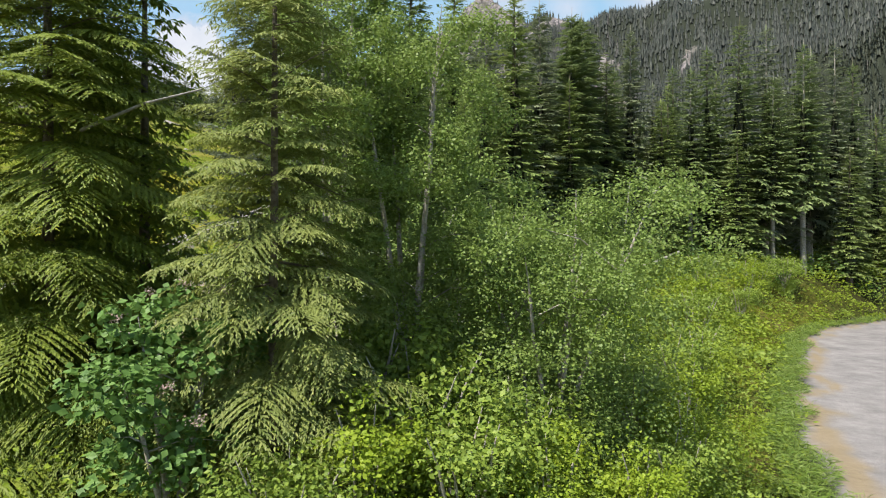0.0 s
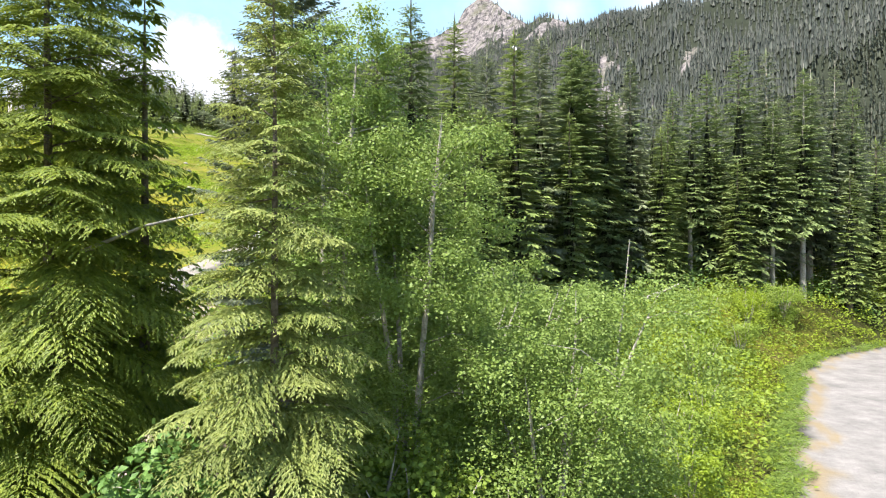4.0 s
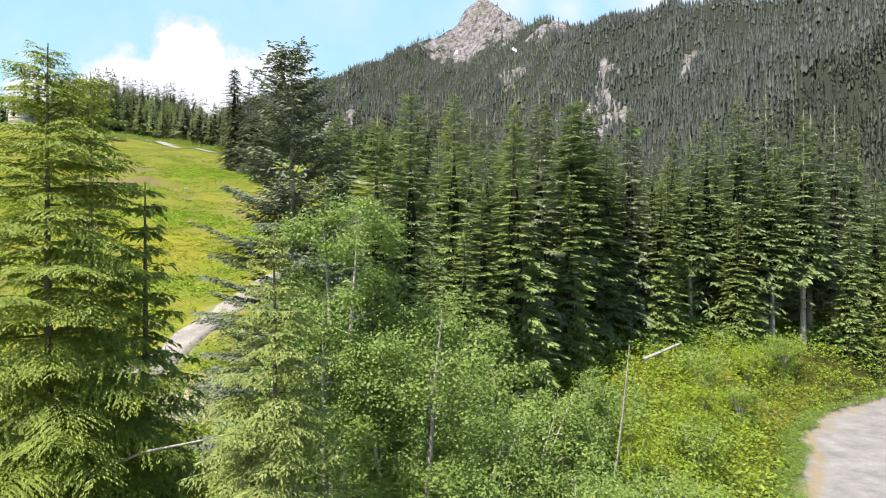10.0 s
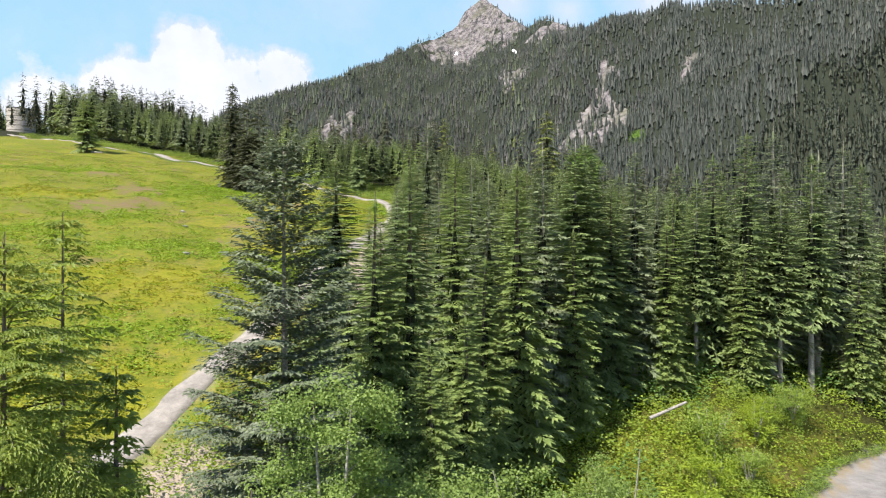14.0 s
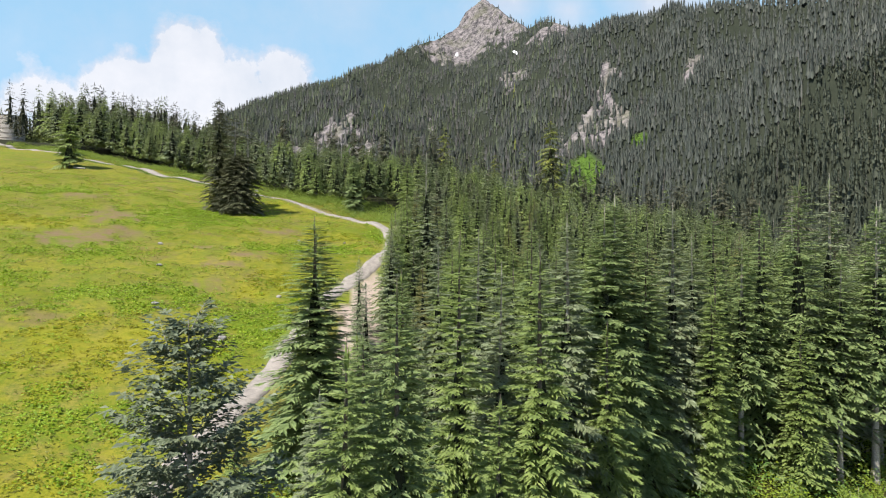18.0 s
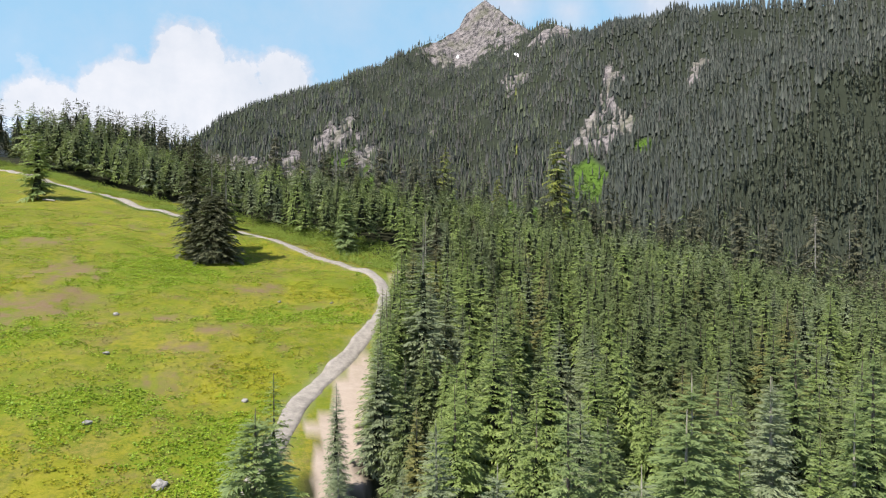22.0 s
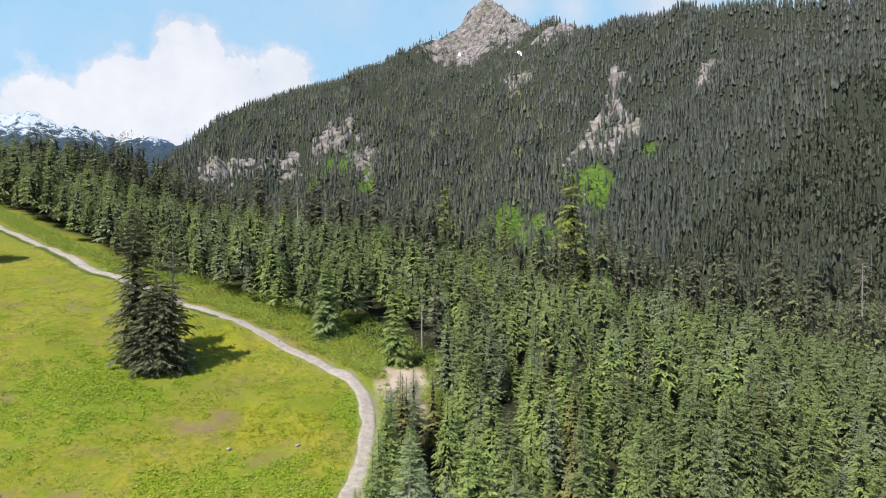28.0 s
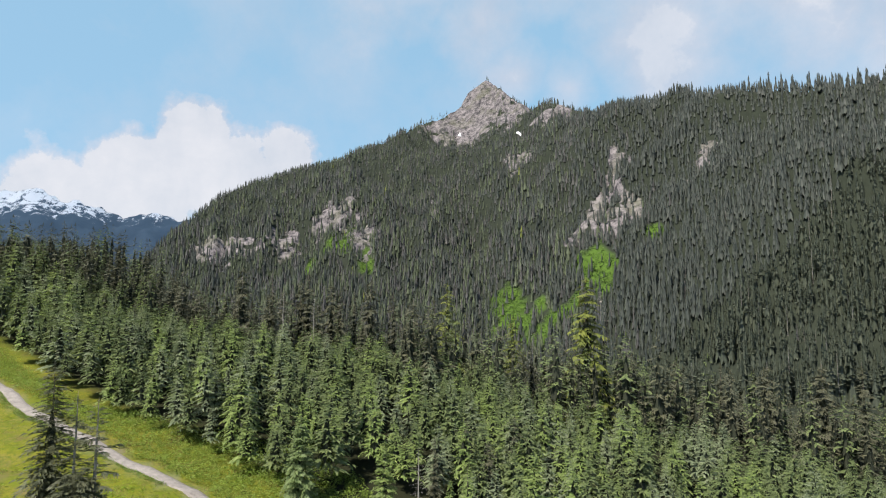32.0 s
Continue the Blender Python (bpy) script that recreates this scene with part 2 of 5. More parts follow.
def near_hill(x, y):
    q = -6.54 - 0.0864 * x + 0.243 * y - 0.000253 * x * x - 0.000321 * x * y - 0.000191 * y * y
    q = q - 0.0014 * np.maximum(0, y - 215) ** 2 * sstep(-170, -90, x)
    q = q - 0.0006 * np.maximum(0, y - 400) ** 2 - 0.001 * np.maximum(0, x - 60) ** 2 - 0.0006 * np.maximum(0, -x - 330) ** 2
    q = q - 6.5 * sstep(-110, -220, x) * sstep(190, 330, y)
    d = road_edge_x(y) - x
    low = 1.4 + 0.05 * np.clip(d, 0, 40)
    q = np.where(y < 140, np.logaddexp(q * 0.7, low * 0.7) / 0.7, q)
    q = q + 0.5 * fbm(x, y, 38, 3, 5) * sstep(10, 60, y)
    q = np.maximum(q, -5 + 0 * x)
    road = sstep(0.0, 11.0, d)
    q = np.where(y < 115, q * road, q)
    return q


def mountain(x, y):
    yd = np.maximum(y - 77.7, 1.0)
    u = x / yd
    foot = 1010 - 1.25 * np.maximum(0, x - 60) + 0.35 * np.maximum(0, -x - 250)
    rise = 0.6 * (y - foot) + 0.9 * np.maximum(0, y - 2000)
    rough = sstep(0, 200, rise)
    rise = rise + 7.7 + rough * (26 * fbm(x, y, 420, 4, 11) + 16 * np.abs(fbm(x + 0.3 * y, y * 0.3, 150, 3, 12)))
    cap = 70 + np.interp(u, SKY_U, SKY_E) * yd
    over = np.maximum(0, rise - cap)
    z = np.where(rise > cap, cap - 0.6 * over, rise)
    return np.where(y > 330, z, -400)


def far_range(x, y):
    """Snowy mountains behind the valley."""
    yd = np.maximum(y - 77.7, 1.0)
    u = x / yd
    line = np.interp(u, [-1.4, -0.72, -0.665, -0.63, -0.575, -0.52, -0.476, -0.432, -0.39, -0.3], [0.16, 0.195, 0.2, 0.19, 0.175, 0.153, 0.16, 0.15, 0.143, 0.1])
    crest = 70 + line * 3600 + 25 * fbm(x, y, 260, 4, 21)
    return crest - 0.55 * np.abs(y - 3650) - 0 * x


def ground_z(x, y):
    x, y = np.asarray(x, float), np.asarray(y, float)
    near = near_hill(x, y)
    floor = 12 + 0 * x
    fade = sstep(420, 700, np.hypot(x * 0.8, y))
    near = near * (1 - fade) + np.minimum(near, floor) * fade
    z = np.maximum(near, np.where(y > 330, np.maximum(mountain(x, y), far_range(x, y)), -999))
    return z


# the service road over the meadow, from the cutting up to the tank
PATH = np.array([(-80, -6), (-55, 10), (-34, 27), (-25, 36), (-21.3, 46), (-20.8, 58), (-18.5, 75), (-17.6, 93), (-17.8, 101.5), (-17, 109.3), (-14.6, 119.6), (-12.6, 128), (-11, 138),
                 (-11.3, 150), (-12.5, 161), (-16.3, 168.7), (-24.5, 176.3), (-37, 186.3), (-56.6, 198.2), (-82.4, 212), (-99, 223.5), (-121.5, 241.7), (-143, 258), (-190, 300), (-240, 352)], float)


def path_x(y):
    return np.interp(y, PATH[:, 1], PATH[:, 0])


def path_far(x, y):
    """Distance to the service road's middle line."""
    best = np.full(np.shape(x), 1e9)
    for a, b in zip(PATH[:-1], PATH[1:]):
        d = b - a
        t = np.clip(((x - a[0]) * d[0] + (y - a[1]) * d[1]) / (d @ d), 0, 1)
        best = np.minimum(best, np.hypot(x - a[0] - t * d[0], y - a[1] - t * d[1]))
    return best


def patch(x, y, spots, rough=0.35, scale=30, seed=31):
    """1 inside any of the (x, y, rx, ry, turn) ellipses with ragged rims."""
    out = np.zeros(np.shape(x))
    ragged = rough * fbm(x, y, scale, 3, seed)
    for cx, cy, rx, ry, turn in spots:
        c, s = math.cos(radians(turn)), math.sin(radians(turn))
        u, v = ((x - cx) * c + (y - cy) * s) / rx, ((y - cy) * c - (x - cx) * s) / ry
        out = np.maximum(out, sstep(1.12, 0.88, np.hypot(u, v) + ragged))
    return out


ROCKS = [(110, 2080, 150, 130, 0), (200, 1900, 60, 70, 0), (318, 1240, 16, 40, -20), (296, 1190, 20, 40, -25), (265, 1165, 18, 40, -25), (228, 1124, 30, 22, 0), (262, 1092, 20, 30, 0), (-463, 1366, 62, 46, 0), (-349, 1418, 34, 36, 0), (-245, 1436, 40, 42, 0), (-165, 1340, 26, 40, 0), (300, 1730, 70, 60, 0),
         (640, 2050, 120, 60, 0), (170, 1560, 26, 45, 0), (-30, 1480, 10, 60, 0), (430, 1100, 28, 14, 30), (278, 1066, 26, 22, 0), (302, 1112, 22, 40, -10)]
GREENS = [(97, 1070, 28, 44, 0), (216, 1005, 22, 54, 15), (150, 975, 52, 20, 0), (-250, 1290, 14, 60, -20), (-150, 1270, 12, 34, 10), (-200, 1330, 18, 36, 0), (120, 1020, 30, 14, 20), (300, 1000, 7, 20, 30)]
SNOWS = [(36, 2020, 8, 15, 0), (60, 1990, 5, 12, 20), (199, 1747, 5, 13, 0), (262, 1650, 10, 4, 0), (280, 1655, 6, 4, 0)]
HERBS = [(-57, 154, 11, 14, 0), (-19, 137, 7, 5, 0), (-42, 98, 9, 6, 20), (-60, 118, 8, 5, 0), (-24, 92, 6, 9, 0), (-31, 134, 9, 4, 20), (-66, 100, 9, 5, 10), (-100, 170, 14, 5, 20), (-15, 158, 3.5, 8, 0), (-30, 66, 6, 5, 0), (-48, 70, 7, 3, 0)]
YELLOWS = [(-26.5, 111.5, 5, 8, 10), (-23.5, 151, 8, 5.5, 0), (-38, 80, 9, 8, 20), (-30, 52, 8, 7, 0), (-84, 134, 12, 5, 0), (-20, 72, 3, 8, 0), (-48, 180, 10, 4, 0)]
SANDS = [(-7.2, 171, 3.8, 10, 0), (-11.0, 103, 3.4, 17, 3), (-10.0, 83, 1.8, 9, 0), (-17, 43, 2.6, 3.4, 0)]
BARES = [(-36, 148, 5, 1.8, 40), (-34.3, 124, 3.4, 1.8, 10), (-37.2, 117, 3.4, 1.7, 0), (-36, 106, 3, 1.4, 15), (-71, 147, 5, 6, 0), (-74, 189.5, 5, 2.5, 10), (-66, 128, 7, 9, 0), (-25.4, 162.6, 1.8, 0.8, 20), (-25, 128, 2, 1.2, 20), (-28, 138, 1.6, 0.9, 0), (-90, 165, 8, 2.5, 20), (-44, 128, 3, 1.2, 30)]


def link_mesh(name, verts, faces, material, smooth=False):
    me = bpy.data.meshes.new(name)
    verts, faces = np.asarray(verts, np.float32), np.asarray(faces, np.int32)
    n, k = faces.shape
    me.vertices.add(len(verts))
    me.vertices.foreach_set("co", verts.ravel())
    me.loops.add(n * k)
    me.loops.foreach_set("vertex_index", faces.ravel())
    me.polygons.add(n)
    me.polygons.foreach_set("loop_start", np.arange(0, n * k, k, dtype=np.int32))
    me.polygons.foreach_set("use_smooth", np.full(n, smooth))
    me.update(calc_edges=True)
    me.materials.append(material)
    if k == 4 and n * 4 == len(verts):
        # fresh runs from 0 at a leaf's base to 1 at its end.
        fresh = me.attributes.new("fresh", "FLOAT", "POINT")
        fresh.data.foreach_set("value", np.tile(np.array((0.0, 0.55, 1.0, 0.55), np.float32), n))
    return me


def build_ground():
    az = np.radians(np.unique(np.concatenate([np.arange(-48, 48, 0.4), np.arange(48, 309.1, 3.0)])))
    rad = np.concatenate([[0.01], np.geomspace(1.2, 320, 215, endpoint=False), np.geomspace(320, 2300, 230, endpoint=False), np.geomspace(2300, 4850, 50)])
    a, r = np.meshgrid(az, rad)
    x, y = r * np.sin(a), r * np.cos(a)
    z = ground_z(x, y)
    n, m = len(rad), len(az)
    i, j = np.meshgrid(np.arange(n - 1), np.arange(m - 1), indexing="ij")
    v = (i * m + j).ravel()
    wrap = np.arange(n - 1) * m + m - 1
    quads = np.concatenate([np.stack([v, v + 1, v + m + 1, v + m], 1)[:, ::-1], np.stack([wrap, wrap - m + 1, wrap + 1, wrap + m], 1)[:, ::-1]])
    me = link_mesh("ground", np.stack([x, y, z], -1).reshape(-1, 3), quads, GROUND, True)
    d = road_edge_x(y) - x
    wob = 0.7 * fbm(x, y, 9, 3, 41)
    near = sstep(420, 380, np.hypot(x, y))
    left = sstep(7, 3, x - path_x(y) + 1.5 * fbm(x, y, 14, 2, 45)) * sstep(34, 44, y)
    meadow = np.maximum(left * near, 0.75 * sstep(0.2, 3, d) * sstep(75, 55, y) * sstep(-30, -10, x))
    meadow = np.maximum(meadow, 0.7 * sstep(2, -6, y) * sstep(500, 300, np.hypot(x, y)) * np.maximum(sstep(0.5, 3, d), sstep(-16, -19, d)))
    meadow = np.maximum(meadow, 0.8 * sstep(500, 300, np.hypot(x, y)) * np.maximum(sstep(-16, -19, d) * sstep(112, 100, y), sstep(-17, -24, x) * sstep(54, 44, y)))
    pf = path_far(x, y)
    meadow = np.maximum(meadow, 0.9 * sstep(19, 13, pf) * sstep(158, 166, y) * near)
    road = np.where(y < 110, sstep(0.3, -0.5, d + wob) * sstep(-17, -14, d), 0)
    gravel = np.maximum(road, 0.4 * sstep(1.8, 0.8, pf + 0.5 * wob) * near)
    orange = np.where(y < 110, sstep(1.0, 0.2, np.abs(d + 1.2 + 1.2 * wob)) * 0.8, 0) * near
    far = y > 600
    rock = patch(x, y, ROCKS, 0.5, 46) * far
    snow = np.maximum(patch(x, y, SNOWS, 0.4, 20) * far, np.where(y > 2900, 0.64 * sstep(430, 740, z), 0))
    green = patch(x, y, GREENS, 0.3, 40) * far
    sand = np.maximum(patch(x, y, SANDS, 0.3, 8), 0.0)
    bare = patch(x, y, BARES, 0.5, 6)
    # zone3 holds: painted far haze, hillside, herbs, yellow herbs.
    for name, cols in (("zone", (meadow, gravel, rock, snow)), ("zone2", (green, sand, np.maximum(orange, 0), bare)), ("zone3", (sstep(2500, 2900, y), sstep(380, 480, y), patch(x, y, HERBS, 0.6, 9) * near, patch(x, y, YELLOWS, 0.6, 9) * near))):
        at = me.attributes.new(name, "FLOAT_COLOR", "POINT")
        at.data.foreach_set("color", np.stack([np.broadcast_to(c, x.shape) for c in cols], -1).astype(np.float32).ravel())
    return tagged(new("ground", me), "sloping mountain meadow, forest floor and rocky mountainside", "ground", kind="structure")


build_ground()


def service_road():
    """The narrow gravel road: a strip bedded into the slope, with worn edges."""
    k = Mat("pale road gravel", 0.95)
    n = k.noise(0.9, 8, 0.75)
    c = k.mix(k.ramp(n, 0.35, 0.65), (0.17, 0.155, 0.135), (0.31, 0.285, 0.25))
    c = k.mix(k.ramp(k.noise(9, 5, 0.8), 0.5, 0.75, 0.0, 0.5), c, (0.18, 0.165, 0.14))
    k.color(c)
    k.bump(n, 0.5, 0.06)
    seg = np.concatenate([[0], np.cumsum(np.hypot(*np.diff(PATH, axis=0).T))])
    s = np.arange(0, seg[-1], 0.8)
    mid = np.stack([np.interp(s, seg, PATH[:, i]) for i in (0, 1)], 1)
    for i in (0, 1):
        mid[:, i] = np.convolve(np.pad(mid[:, i], 8, mode="edge"), np.ones(17) / 17, "valid")
    way = unit(np.gradient(mid, axis=0))
    side = np.stack([-way[:, 1], way[:, 0]], 1)
    w1, w2 = 1.15 + 0.16 * fbm(s, 0 * s, 11, 3, 61), 1.15 + 0.16 * fbm(s, 0 * s, 9, 3, 62)
    rows = []
    for f, lift in ((-1.15, -0.35), (-1, 0.24), (-0.5, 0.20), (0, 0.26), (0.5, 0.20), (1, 0.24), (1.15, -0.35)):
        p = mid + side * (f * np.where(f < 0, w1, w2))[:, None]
        rows.append(np.stack([p[:, 0], p[:, 1], ground_z(p[:, 0], p[:, 1]) + lift], 1))
    v = np.stack(rows, 1)
    n_s, m = v.shape[:2]
    i, j = np.meshgrid(np.arange(n_s - 1), np.arange(m - 1), indexing="ij")
    q = (i * m + j).ravel()
    me = link_mesh("road", v.reshape(-1, 3), np.stack([q, q + m, q + m + 1, q + 1], 1), k.m, True)
    return tagged(new("road", me), "pale gravel service road winding up the meadow", "road", kind="structure")


# ---- foliage from many small leaves ----
def unit(v):
    return v / np.maximum(np.linalg.norm(v, axis=-1, keepdims=True), 1e-9)


service_road()


def kites(base, way, length, width, rng, tilt=0.5, sag=0.12, up=(0, 0, 1)):
    """One four-cornered leaf or needle spray for each base: way is its direction."""
    n = len(base)
    way = unit(way)
    normal = np.asarray(up, float) + rng.normal(0, tilt, (n, 3))
    side = unit(np.cross(way, normal))
    length, width = np.broadcast_to(length, n)[:, None], np.broadcast_to(width, n)[:, None]
    drop = np.array([0, 0, 1.0]) * length * sag
    mid = base + 0.5 * length * way
    verts = np.stack([base, mid + side * width / 2 + drop * 0.2, base + way * length - drop, mid - side * width / 2 + drop * 0.2], 1)
    return verts.reshape(-1, 3)


def quad_rows(n):
    return np.arange(n * 4).reshape(-1, 4)


def fir_crown(rng, h, radius, start, whorls, sides, pairs, shape=0.75, low=-0.1, high=0.5, droop=0.36, hang=0.28, ragged=0.22, gaps=0.0, core=0.26, tip=0.07, frond=0.36, tilt=0.25, fill=0.35, broad=0.2, uneven=0.12):
    """A fir's foliage: whorls of boughs, each a flat frond of twigs, thinning to a short leader, round a dense inner crown."""
    f = (np.arange(whorls) + rng.uniform(0.25, 0.75, whorls)) / whorls
    s = np.repeat(start + (0.975 - start) * (1 - (1 - f) ** 1.12), sides)
    n = len(s)
    s = np.clip(s + rng.normal(0, 0.3 / whorls, n), start, 0.985)
    az = np.tile(np.arange(sides) * 6.283 / sides, whorls) + np.repeat(rng.uniform(0, 6.283, whorls), sides) + rng.normal(0, 0.22, n)
    r = radius * ((1 - s) / (1 - start)) ** shape * rng.uniform(1 - ragged, 1 + 0.5 * ragged, n) * np.repeat(rng.uniform(0.88, 1.1, whorls), sides) + tip * radius
    r = r * np.where(rng.uniform(0, 1, n) < gaps, rng.uniform(0.25, 0.6, n), 1)
    r = r * (1 + 0.12 * np.sin(2 * az + rng.uniform(0, 6)))
    e = low + (high - low) * s ** 1.2 + rng.normal(0, uneven, n)
    if fill:
        m = int(fill * n)
        k = rng.randint(n, size=m)
        s, az, r, e = (np.concatenate([q, p]) for q, p in ((s, np.clip(s[k] + rng.normal(0, 0.5 / whorls, m), start, 0.98)), (az, rng.uniform(0, 6.283, m)), (r, r[k] * rng.uniform(0.35, 0.75, m)), (e, e[k] - 0.1)))
        n += m
    out = np.stack([np.cos(az), np.sin(az), 0 * az], 1)
    perp = np.stack([-np.sin(az), np.cos(az), 0 * az], 1)
    up = np.array([0, 0, 1.0])

    def at(t):
        return out * (r * t)[:, None] + up * (s * h + r * (e * t - droop * t * t))[:, None]

    base, end = at(np.full(n, 0.06)), at(np.full(n, 0.78))
    way = end - base
    rows = [kites(base, way, np.linalg.norm(way, axis=1), r * broad, rng, tilt, 0.04, out * 0.25 + up)]
    if pairs > 1:
        rows.append(kites(end, at(np.full(n, 1.05)) - end, r * 0.27, r * 0.13, rng, tilt, 0.12, out * 0.25 + up))
    for j in range(pairs):
        for side in (-1, 1):
            t = 0.2 + 0.75 * (j + rng.uniform(0.15, 0.85, n)) / pairs
            ln = r * (0.12 + frond * 1.15 * np.clip(1.08 - t, 0, 1) ** 0.8) * rng.uniform(0.75, 1.2, n)
            aim = out * 0.72 + perp * (0.7 * side) + up * (0.6 * (e - 2 * droop * t) - hang)[:, None] + rng.normal(0, 0.1, (n, 3))
            rows.append(kites(at(t), aim, ln, ln * min(0.36, 0.17 + 0.4 / pairs), rng, tilt, 0.1, out * 0.25 + up))
    rows.append(kites(np.tile((0, 0, 0.93 * h), (3, 1)), rng.normal(0, 0.02, (3, 3)) + up, 0.07 * h, 0.008 * h, rng, 0.9, 0, (0.1, 0.1, 0)))
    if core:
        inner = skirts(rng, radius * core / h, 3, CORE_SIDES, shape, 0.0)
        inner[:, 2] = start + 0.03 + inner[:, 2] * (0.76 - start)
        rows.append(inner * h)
    return np.concatenate(rows)


CORE_SIDES, CORE_FACES = 7, 21


def shade_core(me, trees=1):
    """Gives the last faces of each tree's foliage, its inner crown, a near-black colour that stands in for the shade
    inside.
    """
    me.materials.append(CORE_SHADE)
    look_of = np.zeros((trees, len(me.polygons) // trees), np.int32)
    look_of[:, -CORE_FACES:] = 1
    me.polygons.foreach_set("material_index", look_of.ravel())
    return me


def skirts(rng, radius, levels, sides, shape=0.9, low=-0.14):
    """A slim solid conifer of unit height: a few ragged hanging skirts, one over the other."""
    rows = []
    for i in range(levels):
        top = low + (1 - low) * (i + 1 + (1.0 if i < levels - 2 else 0.45 if i < levels - 1 else 0)) / levels
        foot = low + (1 - low) * i / levels
        r = radius * ((1.03 - foot) / (1 - low)) ** shape * rng.uniform(0.85, 1.1)
        a = np.arange(sides + 1) * 6.283 / sides + rng.uniform(0, 6)
        rim = np.stack([np.cos(a) * r * 0.8, np.sin(a) * r * 0.8, foot + rng.uniform(0.05, 0.16, sides + 1)], 1)
        rim[-1] = rim[0]
        b = a[:-1] + 3.1416 / sides
        w = r * rng.uniform(0.85, 1.35, sides)
        point = np.stack([np.cos(b) * w, np.sin(b) * w, foot - rng.uniform(-0.02, 0.06, sides)], 1)
        apex = np.broadcast_to([0, 0, min(top, 1.0)], (sides, 3))
        rows.append(np.stack([apex, rim[:-1], point, rim[1:]], 1).reshape(-1, 3))
    return np.concatenate(rows)


def fan_boughs(rng, h, radius, start, branches, spray, gap, low=-8, high=34, droop=0.4, shape=0.7, lateral=0.5, tight=0.7, wide=0.5, nod=0.35, gaps=0.1):
    """Flat feathery hemlock boughs: side twigs on each branch, short needle sprays on each twig."""
    s = start + (1 - start) * (np.arange(branches) + rng.uniform(0, 1, branches)) / branches
    s = 1 - (1 - s) ** 1.25
    step = h / 26
    s = np.clip(tight * np.round(s * h / step) * step / h + (1 - tight) * s, start, 0.995)
    az = np.arange(branches) * 2.399 + rng.normal(0, 0.35, branches)
    reach = radius * ((1 - s) / (1 - start)) ** shape * rng.uniform(0.72, 1.12, branches) + 0.05 * radius
    reach = reach * np.where(rng.uniform(0, 1, branches) < gaps, rng.uniform(0.4, 0.7, branches), 1)
    e = np.tan(np.radians(low + (high - low) * s ** 1.3 + rng.normal(0, 9, branches)))
    out = np.stack([np.cos(az), np.sin(az), 0 * az], 1)
    perp = np.stack([-np.sin(az), np.cos(az), 0 * az], 1)
    root = np.stack([0 * s, 0 * s, s * h], 1)
    count = np.maximum(5, (reach / (gap * 1.9)).astype(int))
    b = np.repeat(np.arange(branches), count)
    i = np.arange(len(b)) - np.repeat(np.cumsum(count) - count, count)
    t = 0.12 + 0.88 * (i + rng.uniform(0, 1, len(b))) / count[b]
    side = np.where(i % 2, 1.0, -1.0)
    L = reach[b]
    p = root[b] + out[b] * (L * t)[:, None]
    p[:, 2] += L * (e[b] * t - droop * t * t)
    ll = (L * lateral * np.clip(1.06 - t, 0, 1) ** 0.65 * np.minimum(1, 0.35 + 1.6 * t) + spray) * rng.uniform(0.7, 1.2, len(b))
    d = out[b] * 0.66 + perp[b] * (side * 0.75)[:, None]
    d[:, 2] = 0.5 * (e[b] - 2 * droop * t)
    d = unit(d)
    across = unit(np.cross(d, (0, 0, 1.0)))
    rows = [kites(p, d - (0, 0, 0.2), ll, ll * 0.06, rng, 0.15, 0.1, out[b] * 0.2 + (0, 0, 1))]
    m = np.maximum(2, (ll / gap).astype(int))
    k = np.repeat(np.arange(len(b)), m)
    j = np.arange(len(k)) - np.repeat(np.cumsum(m) - m, m)
    q = (j + rng.uniform(0, 1, len(k))) / m[k]
    v = p[k] + d[k] * (ll[k] * q)[:, None]
    v[:, 2] -= nod * ll[k] * q * q
    aim = d[k] * 0.7 + across[k] * (np.where(j % 2, 0.75, -0.75) * (1 - 0.5 * q))[:, None] + rng.normal(0, 0.14, (len(k), 3))
    aim[:, 2] -= 0.12 + nod * 1.2 * q
    size = spray * rng.uniform(0.7, 1.35, len(k)) * (1.15 - 0.35 * q)
    rows.append(kites(v, aim, size, size * wide, rng, 0.28, 0.16, out[b][k] * 0.3 + (0, 0, 1)))
    tip = root + out * (reach * 0.95)[:, None]
    tip[:, 2] += reach * (0.95 * e - 0.9 * droop)
    return np.concatenate(rows), root, tip


